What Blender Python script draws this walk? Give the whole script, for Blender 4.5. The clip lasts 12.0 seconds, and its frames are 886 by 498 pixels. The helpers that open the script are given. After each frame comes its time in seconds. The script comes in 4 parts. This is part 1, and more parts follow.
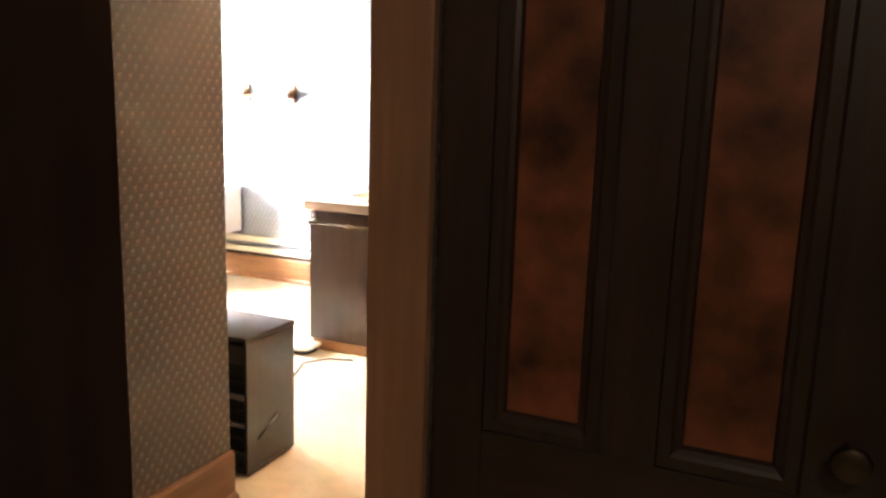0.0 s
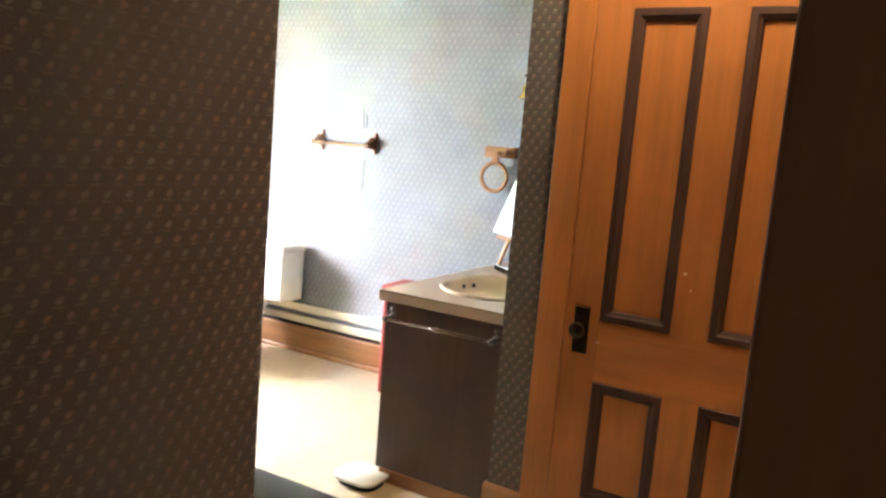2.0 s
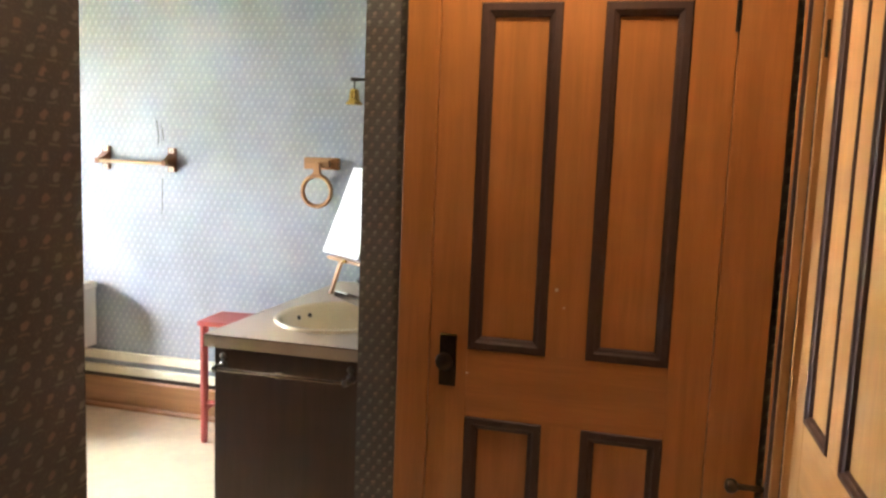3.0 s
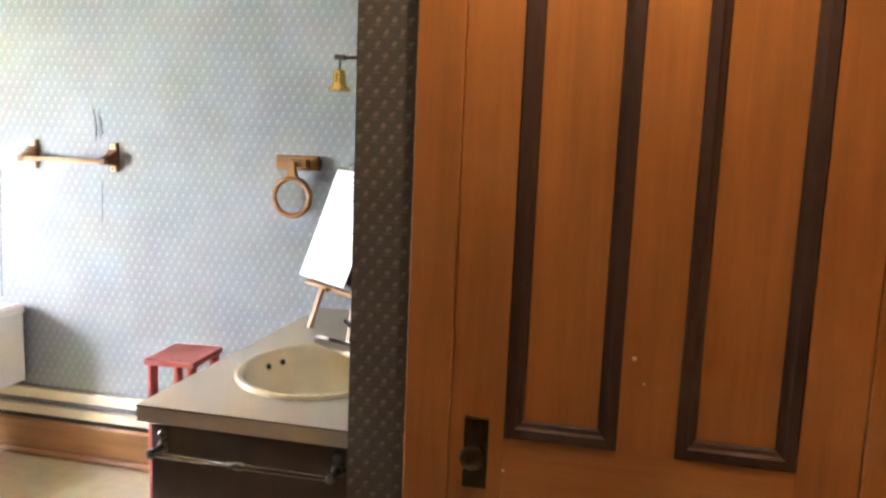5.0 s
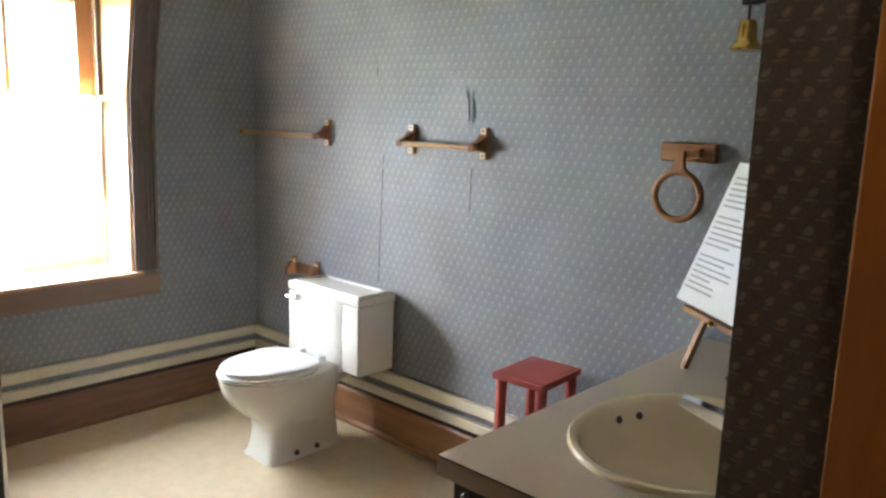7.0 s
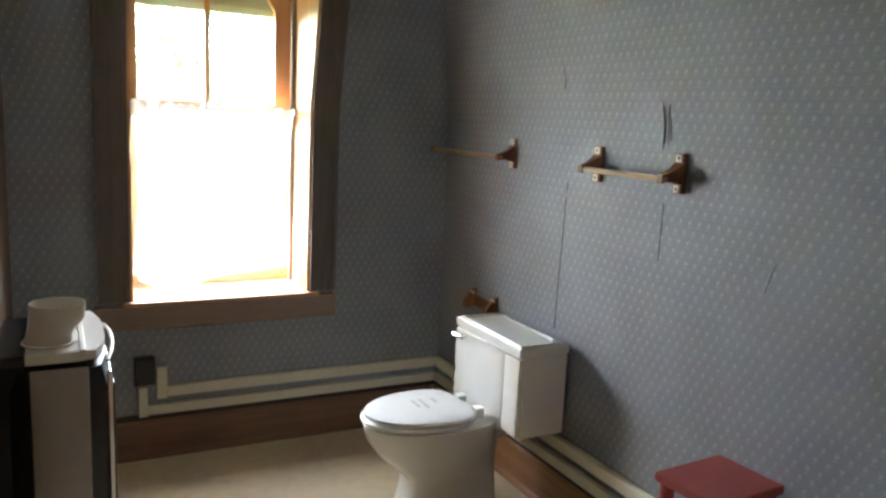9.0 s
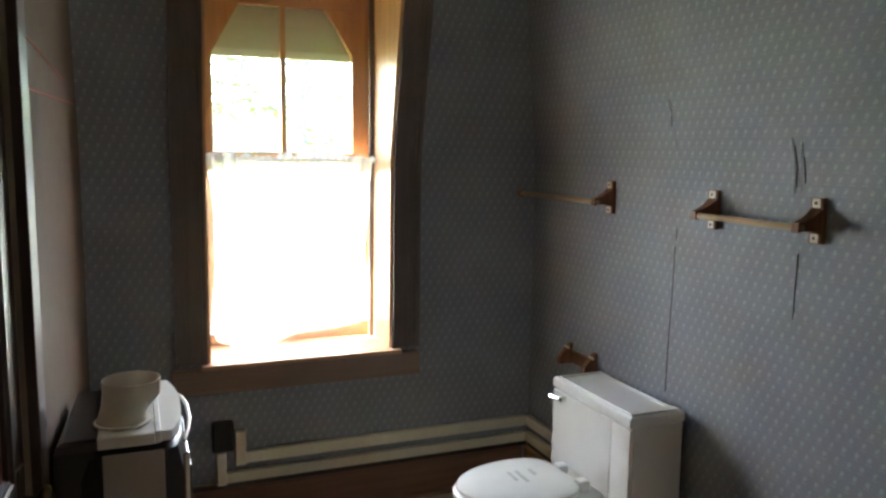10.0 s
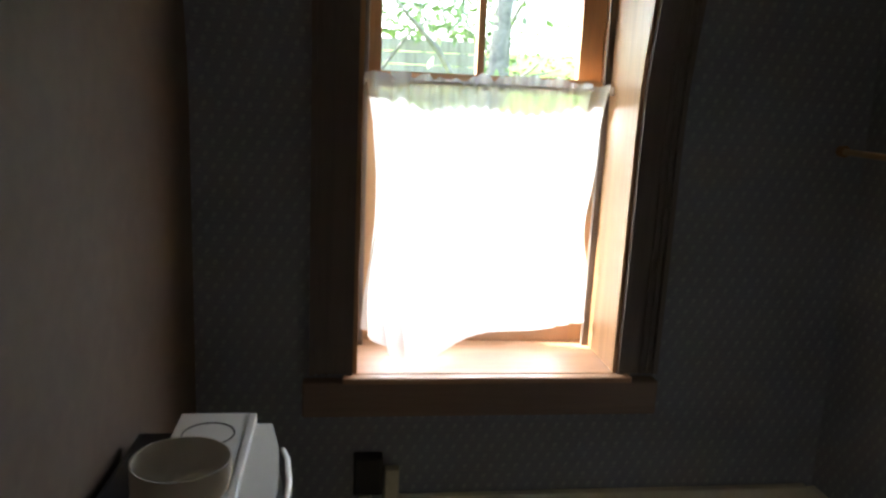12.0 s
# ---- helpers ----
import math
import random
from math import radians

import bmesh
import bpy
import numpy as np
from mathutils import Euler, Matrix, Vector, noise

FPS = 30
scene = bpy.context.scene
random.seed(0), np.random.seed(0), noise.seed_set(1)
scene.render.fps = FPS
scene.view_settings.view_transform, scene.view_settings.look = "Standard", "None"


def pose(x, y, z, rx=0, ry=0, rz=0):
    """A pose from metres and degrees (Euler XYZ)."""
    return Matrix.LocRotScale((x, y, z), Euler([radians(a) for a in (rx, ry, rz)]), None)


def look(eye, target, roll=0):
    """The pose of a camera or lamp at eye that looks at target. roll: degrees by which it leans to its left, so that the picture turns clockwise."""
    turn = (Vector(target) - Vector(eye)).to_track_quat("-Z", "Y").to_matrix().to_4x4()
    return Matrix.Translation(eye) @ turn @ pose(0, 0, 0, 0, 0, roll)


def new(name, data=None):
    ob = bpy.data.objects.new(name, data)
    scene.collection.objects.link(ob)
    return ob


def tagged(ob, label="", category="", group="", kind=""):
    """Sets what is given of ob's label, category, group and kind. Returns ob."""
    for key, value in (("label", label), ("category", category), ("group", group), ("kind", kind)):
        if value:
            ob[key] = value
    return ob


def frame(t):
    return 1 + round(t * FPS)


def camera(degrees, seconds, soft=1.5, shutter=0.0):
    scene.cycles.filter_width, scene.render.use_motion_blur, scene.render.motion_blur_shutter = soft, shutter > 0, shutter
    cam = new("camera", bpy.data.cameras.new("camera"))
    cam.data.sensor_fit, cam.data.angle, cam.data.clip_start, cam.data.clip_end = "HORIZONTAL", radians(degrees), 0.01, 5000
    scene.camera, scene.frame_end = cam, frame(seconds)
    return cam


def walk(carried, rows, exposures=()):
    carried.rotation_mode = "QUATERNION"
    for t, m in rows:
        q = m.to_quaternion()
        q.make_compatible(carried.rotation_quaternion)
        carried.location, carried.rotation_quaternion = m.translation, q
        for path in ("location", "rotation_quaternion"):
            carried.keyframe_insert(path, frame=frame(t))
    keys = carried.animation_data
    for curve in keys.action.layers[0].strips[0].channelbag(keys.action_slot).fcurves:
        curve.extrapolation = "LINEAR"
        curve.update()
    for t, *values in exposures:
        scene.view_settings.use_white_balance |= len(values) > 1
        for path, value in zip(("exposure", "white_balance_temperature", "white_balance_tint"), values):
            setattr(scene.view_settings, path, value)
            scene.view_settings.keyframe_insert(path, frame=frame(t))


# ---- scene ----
cam = camera(60.1, 12.0, soft=2.6)
PATH = [
    (0, (0.924, -1.104, 1.277), (0.116, 0.689, 0.914), 1.8),
    (0.5, (0.835, -0.925, 1.287), (0.099, 0.9, 0.931), 0.7),
    (1, (0.677, -0.702, 1.307), (-0.346, 0.982, 0.969), 1.6),
    (1.5, (0.482, -0.506, 1.345), (-0.57, 1.171, 1.059), 4.1),
    (2, (0.307, -0.302, 1.373), (-0.661, 1.426, 1.1), 4.8),
    (2.5, (0.16, -0.162, 1.392), (-0.697, 1.626, 1.13), 4.1),
    (2.7, (0.097, -0.125, 1.392), (-0.564, 1.748, 1.163), 4.2),
    (4.3, (-0.127, 0.258, 1.451), (-0.392, 2.216, 1.135), -0.3),
    (4.5, (-0.158, 0.335, 1.45), (-0.421, 2.293, 1.136), -0.5),
    (5, (-0.242, 0.57, 1.446), (-0.67, 2.505, 1.174), 2.3),
    (5.5, (-0.282, 0.732, 1.465), (-1.043, 2.559, 1.18), 2.9),
    (6, (-0.277, 0.884, 1.46), (-1.35, 2.545, 1.16), 3.5),
    (6.5, (-0.291, 0.988, 1.453), (-1.515, 2.538, 1.136), 2.6),
    (7, (-0.405, 1.135, 1.435), (-1.737, 2.587, 1.092), 2.0),
    (7.2, (-0.452, 1.211, 1.457), (-1.815, 2.632, 1.108), 2.0),
    (9, (-0.554, 1.71, 1.462), (-2.306, 2.615, 1.128), 2.8),
    (9.5, (-0.623, 1.75, 1.503), (-2.435, 2.54, 1.195), 1.1),
    (10, (-0.8, 1.734, 1.503), (-2.639, 2.479, 1.248), 0.8),
    (10.5, (-0.994, 1.799, 1.514), (-2.842, 2.526, 1.278), 0.4),
    (11, (-1.25, 1.872, 1.48), (-3.115, 2.548, 1.225), 0.4),
    (11.5, (-1.539, 1.947, 1.467), (-3.431, 2.479, 1.097), 1.1),
    (12, (-1.821, 1.935, 1.458), (-3.757, 2.203, 1.034), 2.7),
]
EXPOSURES = [(0.0, 9.45), (0.5, 9.45), (1.0, 8.9), (1.6, 8.35), (2.1, 7.8), (2.6, 7.6), (4.3, 7.72), (5.0, 7.52), (5.5, 7.15), (6.3, 6.65), (7.2, 6.0), (8.8, 5.43), (9.5, 5.1), (10.5, 4.5), (11.2, 4.1), (12.0, 3.5)]
walk(cam, [(t, look(eye, target, roll)) for t, eye, target, roll in PATH], EXPOSURES)

# ---------------------------------------------------------------- light
world = bpy.data.worlds.new("world")
scene.world = world
world.use_nodes = True
wn = world.node_tree.nodes
sky = wn.new("ShaderNodeTexSky")
sky.sky_type = "NISHITA"
sky.sun_disc = False
sky.sun_elevation = radians(48)
sky.sun_rotation = radians(200)
wn["Background"].inputs["Strength"].default_value = 0.15
world.node_tree.links.new(sky.outputs[0], wn["Background"].inputs[0])

sun = new("sun", bpy.data.lights.new("sun", "SUN"))
sun.data.energy, sun.data.angle, sun.data.color = 2.2, radians(0.6), (1.0, 0.95, 0.86)
sun.matrix_world = look((0, 0, 0), (0.25, 0.75, -0.85))

WINDOW_WATTS = 1.0
wl = new("window_daylight", bpy.data.lights.new("window_daylight", "AREA"))
wl.data.shape, wl.data.size, wl.data.size_y = "RECTANGLE", 0.70, 0.76
wl.data.spread = radians(115)
wl.data.energy, wl.data.color = WINDOW_WATTS, (0.92, 0.945, 1.0)
wl.matrix_world = look((-4.16, 2.346, 1.08), (0, 2.346, -1.3))

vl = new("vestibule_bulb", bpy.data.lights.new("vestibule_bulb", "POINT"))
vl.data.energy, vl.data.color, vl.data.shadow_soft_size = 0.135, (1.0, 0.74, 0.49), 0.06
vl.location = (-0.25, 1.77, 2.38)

# unseen lamp added to lift the hall and its dark door
hl = new("hall_fill_lamp", bpy.data.lights.new("hall_fill_lamp", "POINT"))
hl.data.energy, hl.data.color, hl.data.shadow_soft_size = 0.030, (1.0, 0.8, 0.6), 0.06
hl.location = (1.45, -1.9, 2.34)


# ---------------------------------------------------------------- materials
class Nodes:
    """Small helper round a material's node tree."""

    def __init__(self, name, rough=0.6, metal=0.0):
        self.m = bpy.data.materials.new(name)
        self.m.use_nodes = True
        self.t = self.m.node_tree
        self.b = self.t.nodes["Principled BSDF"]
        self.b.inputs["Roughness"].default_value = rough
        self.b.inputs["Metallic"].default_value = metal
        self.b.inputs["Specular IOR Level"].default_value = 0.5 if rough < 0.75 else 0.15
        self.co = self.t.nodes.new("ShaderNodeTexCoord").outputs["Object"]

    def node(self, kind, **props):
        n = self.t.nodes.new(kind)
        for k, v in props.items():
            if k == "operation":
                n.operation = v
            elif k == "blend_type":
                n.blend_type = v
            elif k == "data_type":
                n.data_type = v
        return n

    def put(self, value, socket):
        if isinstance(value, (int, float)):
            socket.default_value = value
        elif isinstance(value, tuple):
            socket.default_value = value if len(value) == len(socket.default_value) else (*value, 1.0)
        else:
            self.t.links.new(value, socket)

    def math(self, op, a, b=0.0, c=0.0):
        n = self.node("ShaderNodeMath", operation=op)
        for v, i in ((a, 0), (b, 1), (c, 2)):
            self.put(v, n.inputs[i])
        return n.outputs[0]

    def mix(self, f, a, b):
        n = self.t.nodes.new("ShaderNodeMix")
        n.data_type = "RGBA"
        self.put(f, n.inputs[0])
        self.put(a, n.inputs[6])
        self.put(b, n.inputs[7])
        return n.outputs[2]

    def scaled(self, sx, sy, sz):
        n = self.t.nodes.new("ShaderNodeMapping")
        n.inputs["Scale"].default_value = (sx, sy, sz)
        self.t.links.new(self.co, n.inputs[0])
        return n.outputs[0]

    def noise(self, scale, detail=4.0, vec=None, rough=0.55, dist=0.0):
        n = self.t.nodes.new("ShaderNodeTexNoise")
        n.inputs["Scale"].default_value = scale
        n.inputs["Detail"].default_value = detail
        n.inputs["Roughness"].default_value = rough
        n.inputs["Distortion"].default_value = dist
        self.t.links.new(vec if vec is not None else self.co, n.inputs["Vector"])
        return n.outputs["Fac"]

    def ramp(self, f, lo, hi):
        n = self.t.nodes.new("ShaderNodeMapRange")
        n.interpolation_type = "SMOOTHSTEP"
        self.put(f, n.inputs[0])
        n.inputs[1].default_value, n.inputs[2].default_value = lo, hi
        return n.outputs[0]

    def color(self, c):
        self.put(c, self.b.inputs["Base Color"])
        return self

    def rough(self, r):
        self.put(r, self.b.inputs["Roughness"])
        return self

    def bump(self, h, strength=0.2, dist=0.002):
        n = self.t.nodes.new("ShaderNodeBump")
        n.inputs["Strength"].default_value = strength
        n.inputs["Distance"].default_value = dist
        self.put(h, n.inputs["Height"])
        self.t.links.new(n.outputs[0], self.b.inputs["Normal"])
        return self


def scale_c(c, k):
    return tuple(min(1.0, v * k) for v in c)


def plain(name, c, rough=0.5, metal=0.0, grain=60.0, vary=0.12, bump=0.08):
    """A surface of one paint, with fine and broad unevenness."""
    n = Nodes(name, rough, metal)
    f = n.math("ADD", n.math("MULTIPLY", n.noise(grain), 0.5), n.math("MULTIPLY", n.noise(3.5, 3), 0.5))
    n.color(n.mix(n.ramp(f, 0.3, 0.7), scale_c(c, 1 - vary), scale_c(c, 1 + vary)))
    n.rough(n.math("MULTIPLY_ADD", f, 0.16, rough - 0.08))
    if bump:
        n.bump(n.noise(grain * 2, 3), bump, 0.001)
    return n.m


def wood(name, c, axis="z", rough=0.38, contrast=0.28, streak=26.0):
    """Grained wood with its grain along one axis."""
    n = Nodes(name, rough)
    sc = {"x": (0.06, 1, 1), "y": (1, 0.06, 1), "z": (1, 1, 0.06)}[axis]
    v = n.scaled(*sc)
    g = n.noise(streak, 6, v, 0.6, 0.4)
    fine = n.noise(streak * 7, 3, v, 0.6)
    broad = n.noise(2.2, 2)
    f = n.math("ADD", n.math("MULTIPLY", g, 0.6), n.math("ADD", n.math("MULTIPLY", fine, 0.2), n.math("MULTIPLY", broad, 0.2)))
    n.color(n.mix(n.ramp(f, 0.32, 0.68), scale_c(c, 1 - contrast), scale_c(c, 1 + contrast)))
    n.rough(n.math("MULTIPLY_ADD", n.noise(9, 3), 0.22, rough - 0.1))
    n.bump(f, 0.12, 0.001)
    return n.m


def wallpaper(name, base, sprig, second, cell=0.037, row=0.031, ink=0.5, rough=0.6):
    """Printed paper: small leaf sprigs in offset rows, on a faintly mottled ground."""
    n = Nodes(name, rough)
    sep = n.t.nodes.new("ShaderNodeSeparateXYZ")
    n.t.links.new(n.co, sep.inputs[0])
    u = n.math("DIVIDE", n.math("ADD", sep.outputs[0], sep.outputs[1]), cell)
    v = n.math("DIVIDE", sep.outputs[2], row)
    wob = n.math("MULTIPLY_ADD", n.noise(110, 2), 0.26, -0.13)
    rown = n.math("FLOOR", v)
    odd = n.math("FLOORED_MODULO", rown, 2.0)
    u2 = n.math("ADD", u, n.math("MULTIPLY", odd, 0.5))
    fu = n.math("ADD", n.math("SUBTRACT", n.math("FRACT", u2), 0.5), wob)
    fv = n.math("ADD", n.math("SUBTRACT", n.math("FRACT", v), 0.5), n.math("MULTIPLY", wob, -0.8))
    # sprig: a leaning bud over a short stroke
    bu = n.math("ADD", fu, n.math("MULTIPLY", fv, -0.25))
    d1 = n.math("SQRT", n.math("ADD", n.math("POWER", n.math("MULTIPLY", bu, 1.75), 2.0), n.math("POWER", n.math("MULTIPLY", n.math("SUBTRACT", fv, 0.08), 1.15), 2.0)))
    leaf = n.math("SUBTRACT", 1.0, n.ramp(d1, 0.18, 0.36))
    d2 = n.math("MAXIMUM", n.math("MULTIPLY", n.math("ABSOLUTE", n.math("ADD", fu, 0.06)), 1.0), n.math("MULTIPLY", n.math("ABSOLUTE", n.math("ADD", fv, 0.33)), 3.6))
    stalk = n.math("SUBTRACT", 1.0, n.ramp(d2, 0.14, 0.30))
    wear = n.math("MULTIPLY_ADD", n.noise(45, 4), 0.7, 0.45)
    leaf = n.math("MULTIPLY", leaf, wear)
    tint = n.mix(odd, sprig, second)
    ground = n.mix(n.ramp(n.noise(3.0, 4), 0.3, 0.7), scale_c(base, 0.9), scale_c(base, 1.1))
    speck = n.ramp(n.noise(260, 2), 0.52, 0.66)
    ground = n.mix(n.math("MULTIPLY", speck, 0.16), ground, sprig)
    c = n.mix(n.math("MULTIPLY", leaf, ink), ground, tint)
    c = n.mix(n.math("MULTIPLY", stalk, ink * 0.55), c, tint)
    n.color(c)
    n.rough(n.math("MULTIPLY_ADD", leaf, -0.18, rough))
    n.bump(n.math("ADD", n.math("MULTIPLY", leaf, 0.5), n.math("MULTIPLY", n.noise(7, 3), 2.5)), 0.35, 0.0015)
    return n.m


M_PAPER_BLUE = wallpaper("wallpaper_blue", (0.255, 0.275, 0.315), (0.51, 0.53, 0.55), (0.48, 0.50, 0.52))
M_PAPER_BROWN = wallpaper("wallpaper_taupe", (0.098, 0.089, 0.083), (0.30, 0.285, 0.26), (0.36, 0.245, 0.205), 0.036, 0.024, 0.72)
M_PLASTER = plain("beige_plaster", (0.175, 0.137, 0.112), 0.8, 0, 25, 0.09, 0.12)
M_CEIL = plain("ceiling_white", (0.72, 0.70, 0.66), 0.85)
M_LINO = plain("linoleum", (0.60, 0.50, 0.345), 0.42, 0, 18, 0.10, 0.05)
M_FIR = wood("fir_orange_upright", (0.42, 0.165, 0.045), "z", 0.38, 0.17)
M_FIR_X = wood("fir_orange_flat", (0.42, 0.165, 0.045), "x", 0.38, 0.17)
M_FIR_Y = wood("fir_orange_flat_side", (0.42, 0.165, 0.045), "y", 0.38, 0.17)
M_BROWN = wood("brown_casing_upright", (0.33, 0.175, 0.10), "z", 0.42, 0.2)
M_FIR_TAN = wood("fir_tan_upright", (0.43, 0.22, 0.082), "z", 0.42, 0.16)
M_FIR_TAN_X = wood("fir_tan_flat", (0.43, 0.22, 0.082), "x", 0.42, 0.16)
M_DARKWOOD = wood("walnut_moulding", (0.05, 0.02, 0.012), "z", 0.6, 0.3)
M_STAIN = wood("dark_stain_upright", (0.035, 0.018, 0.012), "z", 0.35, 0.3)
M_STAIN_X = wood("dark_stain_flat", (0.035, 0.018, 0.012), "x", 0.35, 0.3)
M_BURL = plain("burl_panel", (0.17, 0.055, 0.022), 0.4, 0, 11, 0.85, 0.05)
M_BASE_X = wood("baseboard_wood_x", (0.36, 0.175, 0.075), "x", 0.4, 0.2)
# darker copy of the baseboard wood: the west wall's shade is in its colour
M_BASE_Y_SHADED = wood("baseboard_wood_y_shaded", (0.21, 0.11, 0.065), "y", 0.4, 0.2)
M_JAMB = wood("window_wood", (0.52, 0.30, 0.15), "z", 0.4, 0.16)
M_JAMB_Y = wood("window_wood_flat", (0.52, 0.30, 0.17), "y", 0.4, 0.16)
# backlit dimness is put into this greyed casing brown; the apron stays browner
M_CASING_BACKLIT = wood("window_casing_backlit", (0.175, 0.14, 0.122), "z", 0.42, 0.16)
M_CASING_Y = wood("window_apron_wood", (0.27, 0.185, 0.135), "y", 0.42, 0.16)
M_OAK = wood("oak", (0.36, 0.175, 0.07), "x", 0.4, 0.25, 60)
M_OAK_D = wood("oak_dark", (0.22, 0.095, 0.04), "z", 0.4, 0.25, 60)
M_ROD = wood("pale_oak_rod", (0.50, 0.32, 0.17), "x", 0.32, 0.2, 60)
M_OAK_Z = wood("oak_upright", (0.36, 0.175, 0.07), "z", 0.4, 0.25, 60)
M_PLUG = plain("pale_plug", (0.72, 0.62, 0.48), 0.4)
M_CREAM = plain("cream_paint", (0.74, 0.70, 0.56), 0.45, 0, 40, 0.06)
M_PORC = plain("white_porcelain", (0.80, 0.80, 0.77), 0.12, 0, 8, 0.02, 0)
M_PORC_CREAM = plain("cream_porcelain", (0.90, 0.765, 0.56), 0.13, 0, 8, 0.02, 0)
M_SEAT = plain("seat_plastic", (0.80, 0.82, 0.82), 0.25, 0, 30, 0.015, 0)
M_LAM = plain("laminate_beige", (0.54, 0.455, 0.37), 0.42, 0, 220, 0.06, 0.03)
M_VAN = wood("vanity_brown", (0.075, 0.045, 0.033), "z", 0.4, 0.18)
M_RED = plain("red_paint", (0.42, 0.085, 0.075), 0.5, 0, 40, 0.1)
M_CHROME = plain("chrome", (0.75, 0.75, 0.76), 0.12, 1.0, 20, 0.02, 0)
M_IRON = plain("dark_iron", (0.06, 0.055, 0.05), 0.35, 1.0, 60, 0.2)
M_BRONZE = plain("dark_bronze", (0.10, 0.075, 0.05), 0.32, 1.0, 60, 0.25)
M_BRASS = plain("brass", (0.82, 0.55, 0.17), 0.2, 1.0, 40, 0.1, 0)
M_GLASSROD = plain("smoked_rod", (0.24, 0.20, 0.17), 0.22, 0.9, 40, 0.15, 0)
M_PEWTER = plain("dark_pewter", (0.16, 0.145, 0.13), 0.28, 1.0, 60, 0.2)
M_BLACK = plain("black_plastic", (0.012, 0.012, 0.014), 0.35, 0, 90, 0.2, 0.04)
M_BLACKMETAL = plain("black_enamel", (0.035, 0.030, 0.029), 0.32, 0.0, 50, 0.2, 0.04)
M_GREYPL = plain("warm_grey_plastic", (0.40, 0.37, 0.34), 0.42, 0, 120, 0.05, 0.04)
M_WHITEPL = plain("white_plastic", (0.74, 0.73, 0.69), 0.32, 0, 40, 0.03, 0.02)
M_COLLAR = plain("collar_plastic", (0.62, 0.56, 0.47), 0.4, 0, 40, 0.03, 0.02)
M_PAPERW = plain("white_paper", (0.82, 0.83, 0.84), 0.8, 0, 60, 0.02, 0.03)
M_NOTE = plain("faint_note_print", (0.50, 0.52, 0.54), 0.6)
M_INK = plain("printed_text", (0.38, 0.39, 0.41), 0.8)
M_SEAM_DARK = plain("seam_dark_line", (0.085, 0.08, 0.075), 0.9)
M_RUBBER = plain("black_cord", (0.015, 0.015, 0.015), 0.5)
M_BARK = plain("bark", (0.20, 0.185, 0.175), 0.9, 0, 12, 0.4, 0.5)
M_LEAF = plain("leaves", (0.15, 0.22, 0.10), 0.6, 0, 3, 0.45, 0)
M_GRASS = plain("grass", (0.22, 0.29, 0.07), 0.9, 0, 2, 0.4, 0)
M_FENCE = wood("weathered_fence", (0.30, 0.28, 0.25), "z", 0.8, 0.25)


def curtain_material():
    n = Nodes("white_curtain", 0.8)
    n.t.nodes.remove(n.b)
    tl, df, mx, tr = (n.t.nodes.new(k) for k in ("ShaderNodeBsdfTranslucent", "ShaderNodeBsdfDiffuse", "ShaderNodeMixShader", "ShaderNodeBsdfTransparent"))
    weave = n.ramp(n.noise(900, 2), 0.35, 0.65)
    col = n.mix(weave, (0.80, 0.80, 0.80), (0.90, 0.90, 0.89))
    for k in (tl, df):
        n.t.links.new(col, k.inputs[0])
    mx.inputs[0].default_value = 0.5
    n.t.links.new(tl.outputs[0], mx.inputs[1])
    n.t.links.new(df.outputs[0], mx.inputs[2])
    m2 = n.t.nodes.new("ShaderNodeMixShader")
    m2.inputs[0].default_value = 0.32
    n.t.links.new(mx.outputs[0], m2.inputs[1])
    n.t.links.new(tr.outputs[0], m2.inputs[2])
    n.t.links.new(m2.outputs[0], n.t.nodes["Material Output"].inputs[0])
    return n.m


M_CURTAIN = curtain_material()


def glass_material():
    n = Nodes("window_glass", 0.02)
    n.b.inputs["Transmission Weight"].default_value = 1.0
    n.b.inputs["IOR"].default_value = 1.45
    n.b.inputs["Base Color"].default_value = (0.97, 0.99, 0.98, 1)
    n.b.inputs["Roughness"].default_value = 0.0
    return n.m


M_GLASS = glass_material()


# ---------------------------------------------------------------- mesh tools
def thing(name, loc, label, category, rz=0.0, group="", kind=""):
    ob = new(name)
    ob.empty_display_size = 0.1
    ob.matrix_basis = pose(*loc, 0, 0, rz)
    return tagged(ob, label, category, group, kind)


def part(name, bm, material, parent=None, label="", smooth=False, kind="", category=""):
    """Links a bmesh as one mesh object under a thing or a part."""
    bmesh.ops.recalc_face_normals(bm, faces=bm.faces)
    me = bpy.data.meshes.new(name)
    bm.to_mesh(me)
    bm.free()
    me.materials.append(material)
    if smooth:
        for p in me.polygons:
            p.use_smooth = True
        me.set_sharp_from_angle(angle=radians(42))
    ob = new(name, me)
    ob.parent = parent
    return tagged(ob, label, category, "", kind)


def B():
    return bmesh.new()


def box(bm, x0, x1, y0, y1, z0, z1, bevel=0.0, seg=2):
    r = bmesh.ops.create_cube(bm, size=1.0)
    m = Matrix.Translation(((x0 + x1) / 2, (y0 + y1) / 2, (z0 + z1) / 2)) @ Matrix.Diagonal((abs(x1 - x0), abs(y1 - y0), abs(z1 - z0), 1))
    bmesh.ops.transform(bm, matrix=m, verts=r["verts"])
    if bevel:
        edges = {e for v in r["verts"] for e in v.link_edges}
        bmesh.ops.bevel(bm, geom=list(edges), offset=bevel, segments=seg, profile=0.5, affect="EDGES")
    return bm


def obox(x0, x1, y0, y1, z0, z1, bevel=0.0, seg=2):
    return box(B(), x0, x1, y0, y1, z0, z1, bevel, seg)


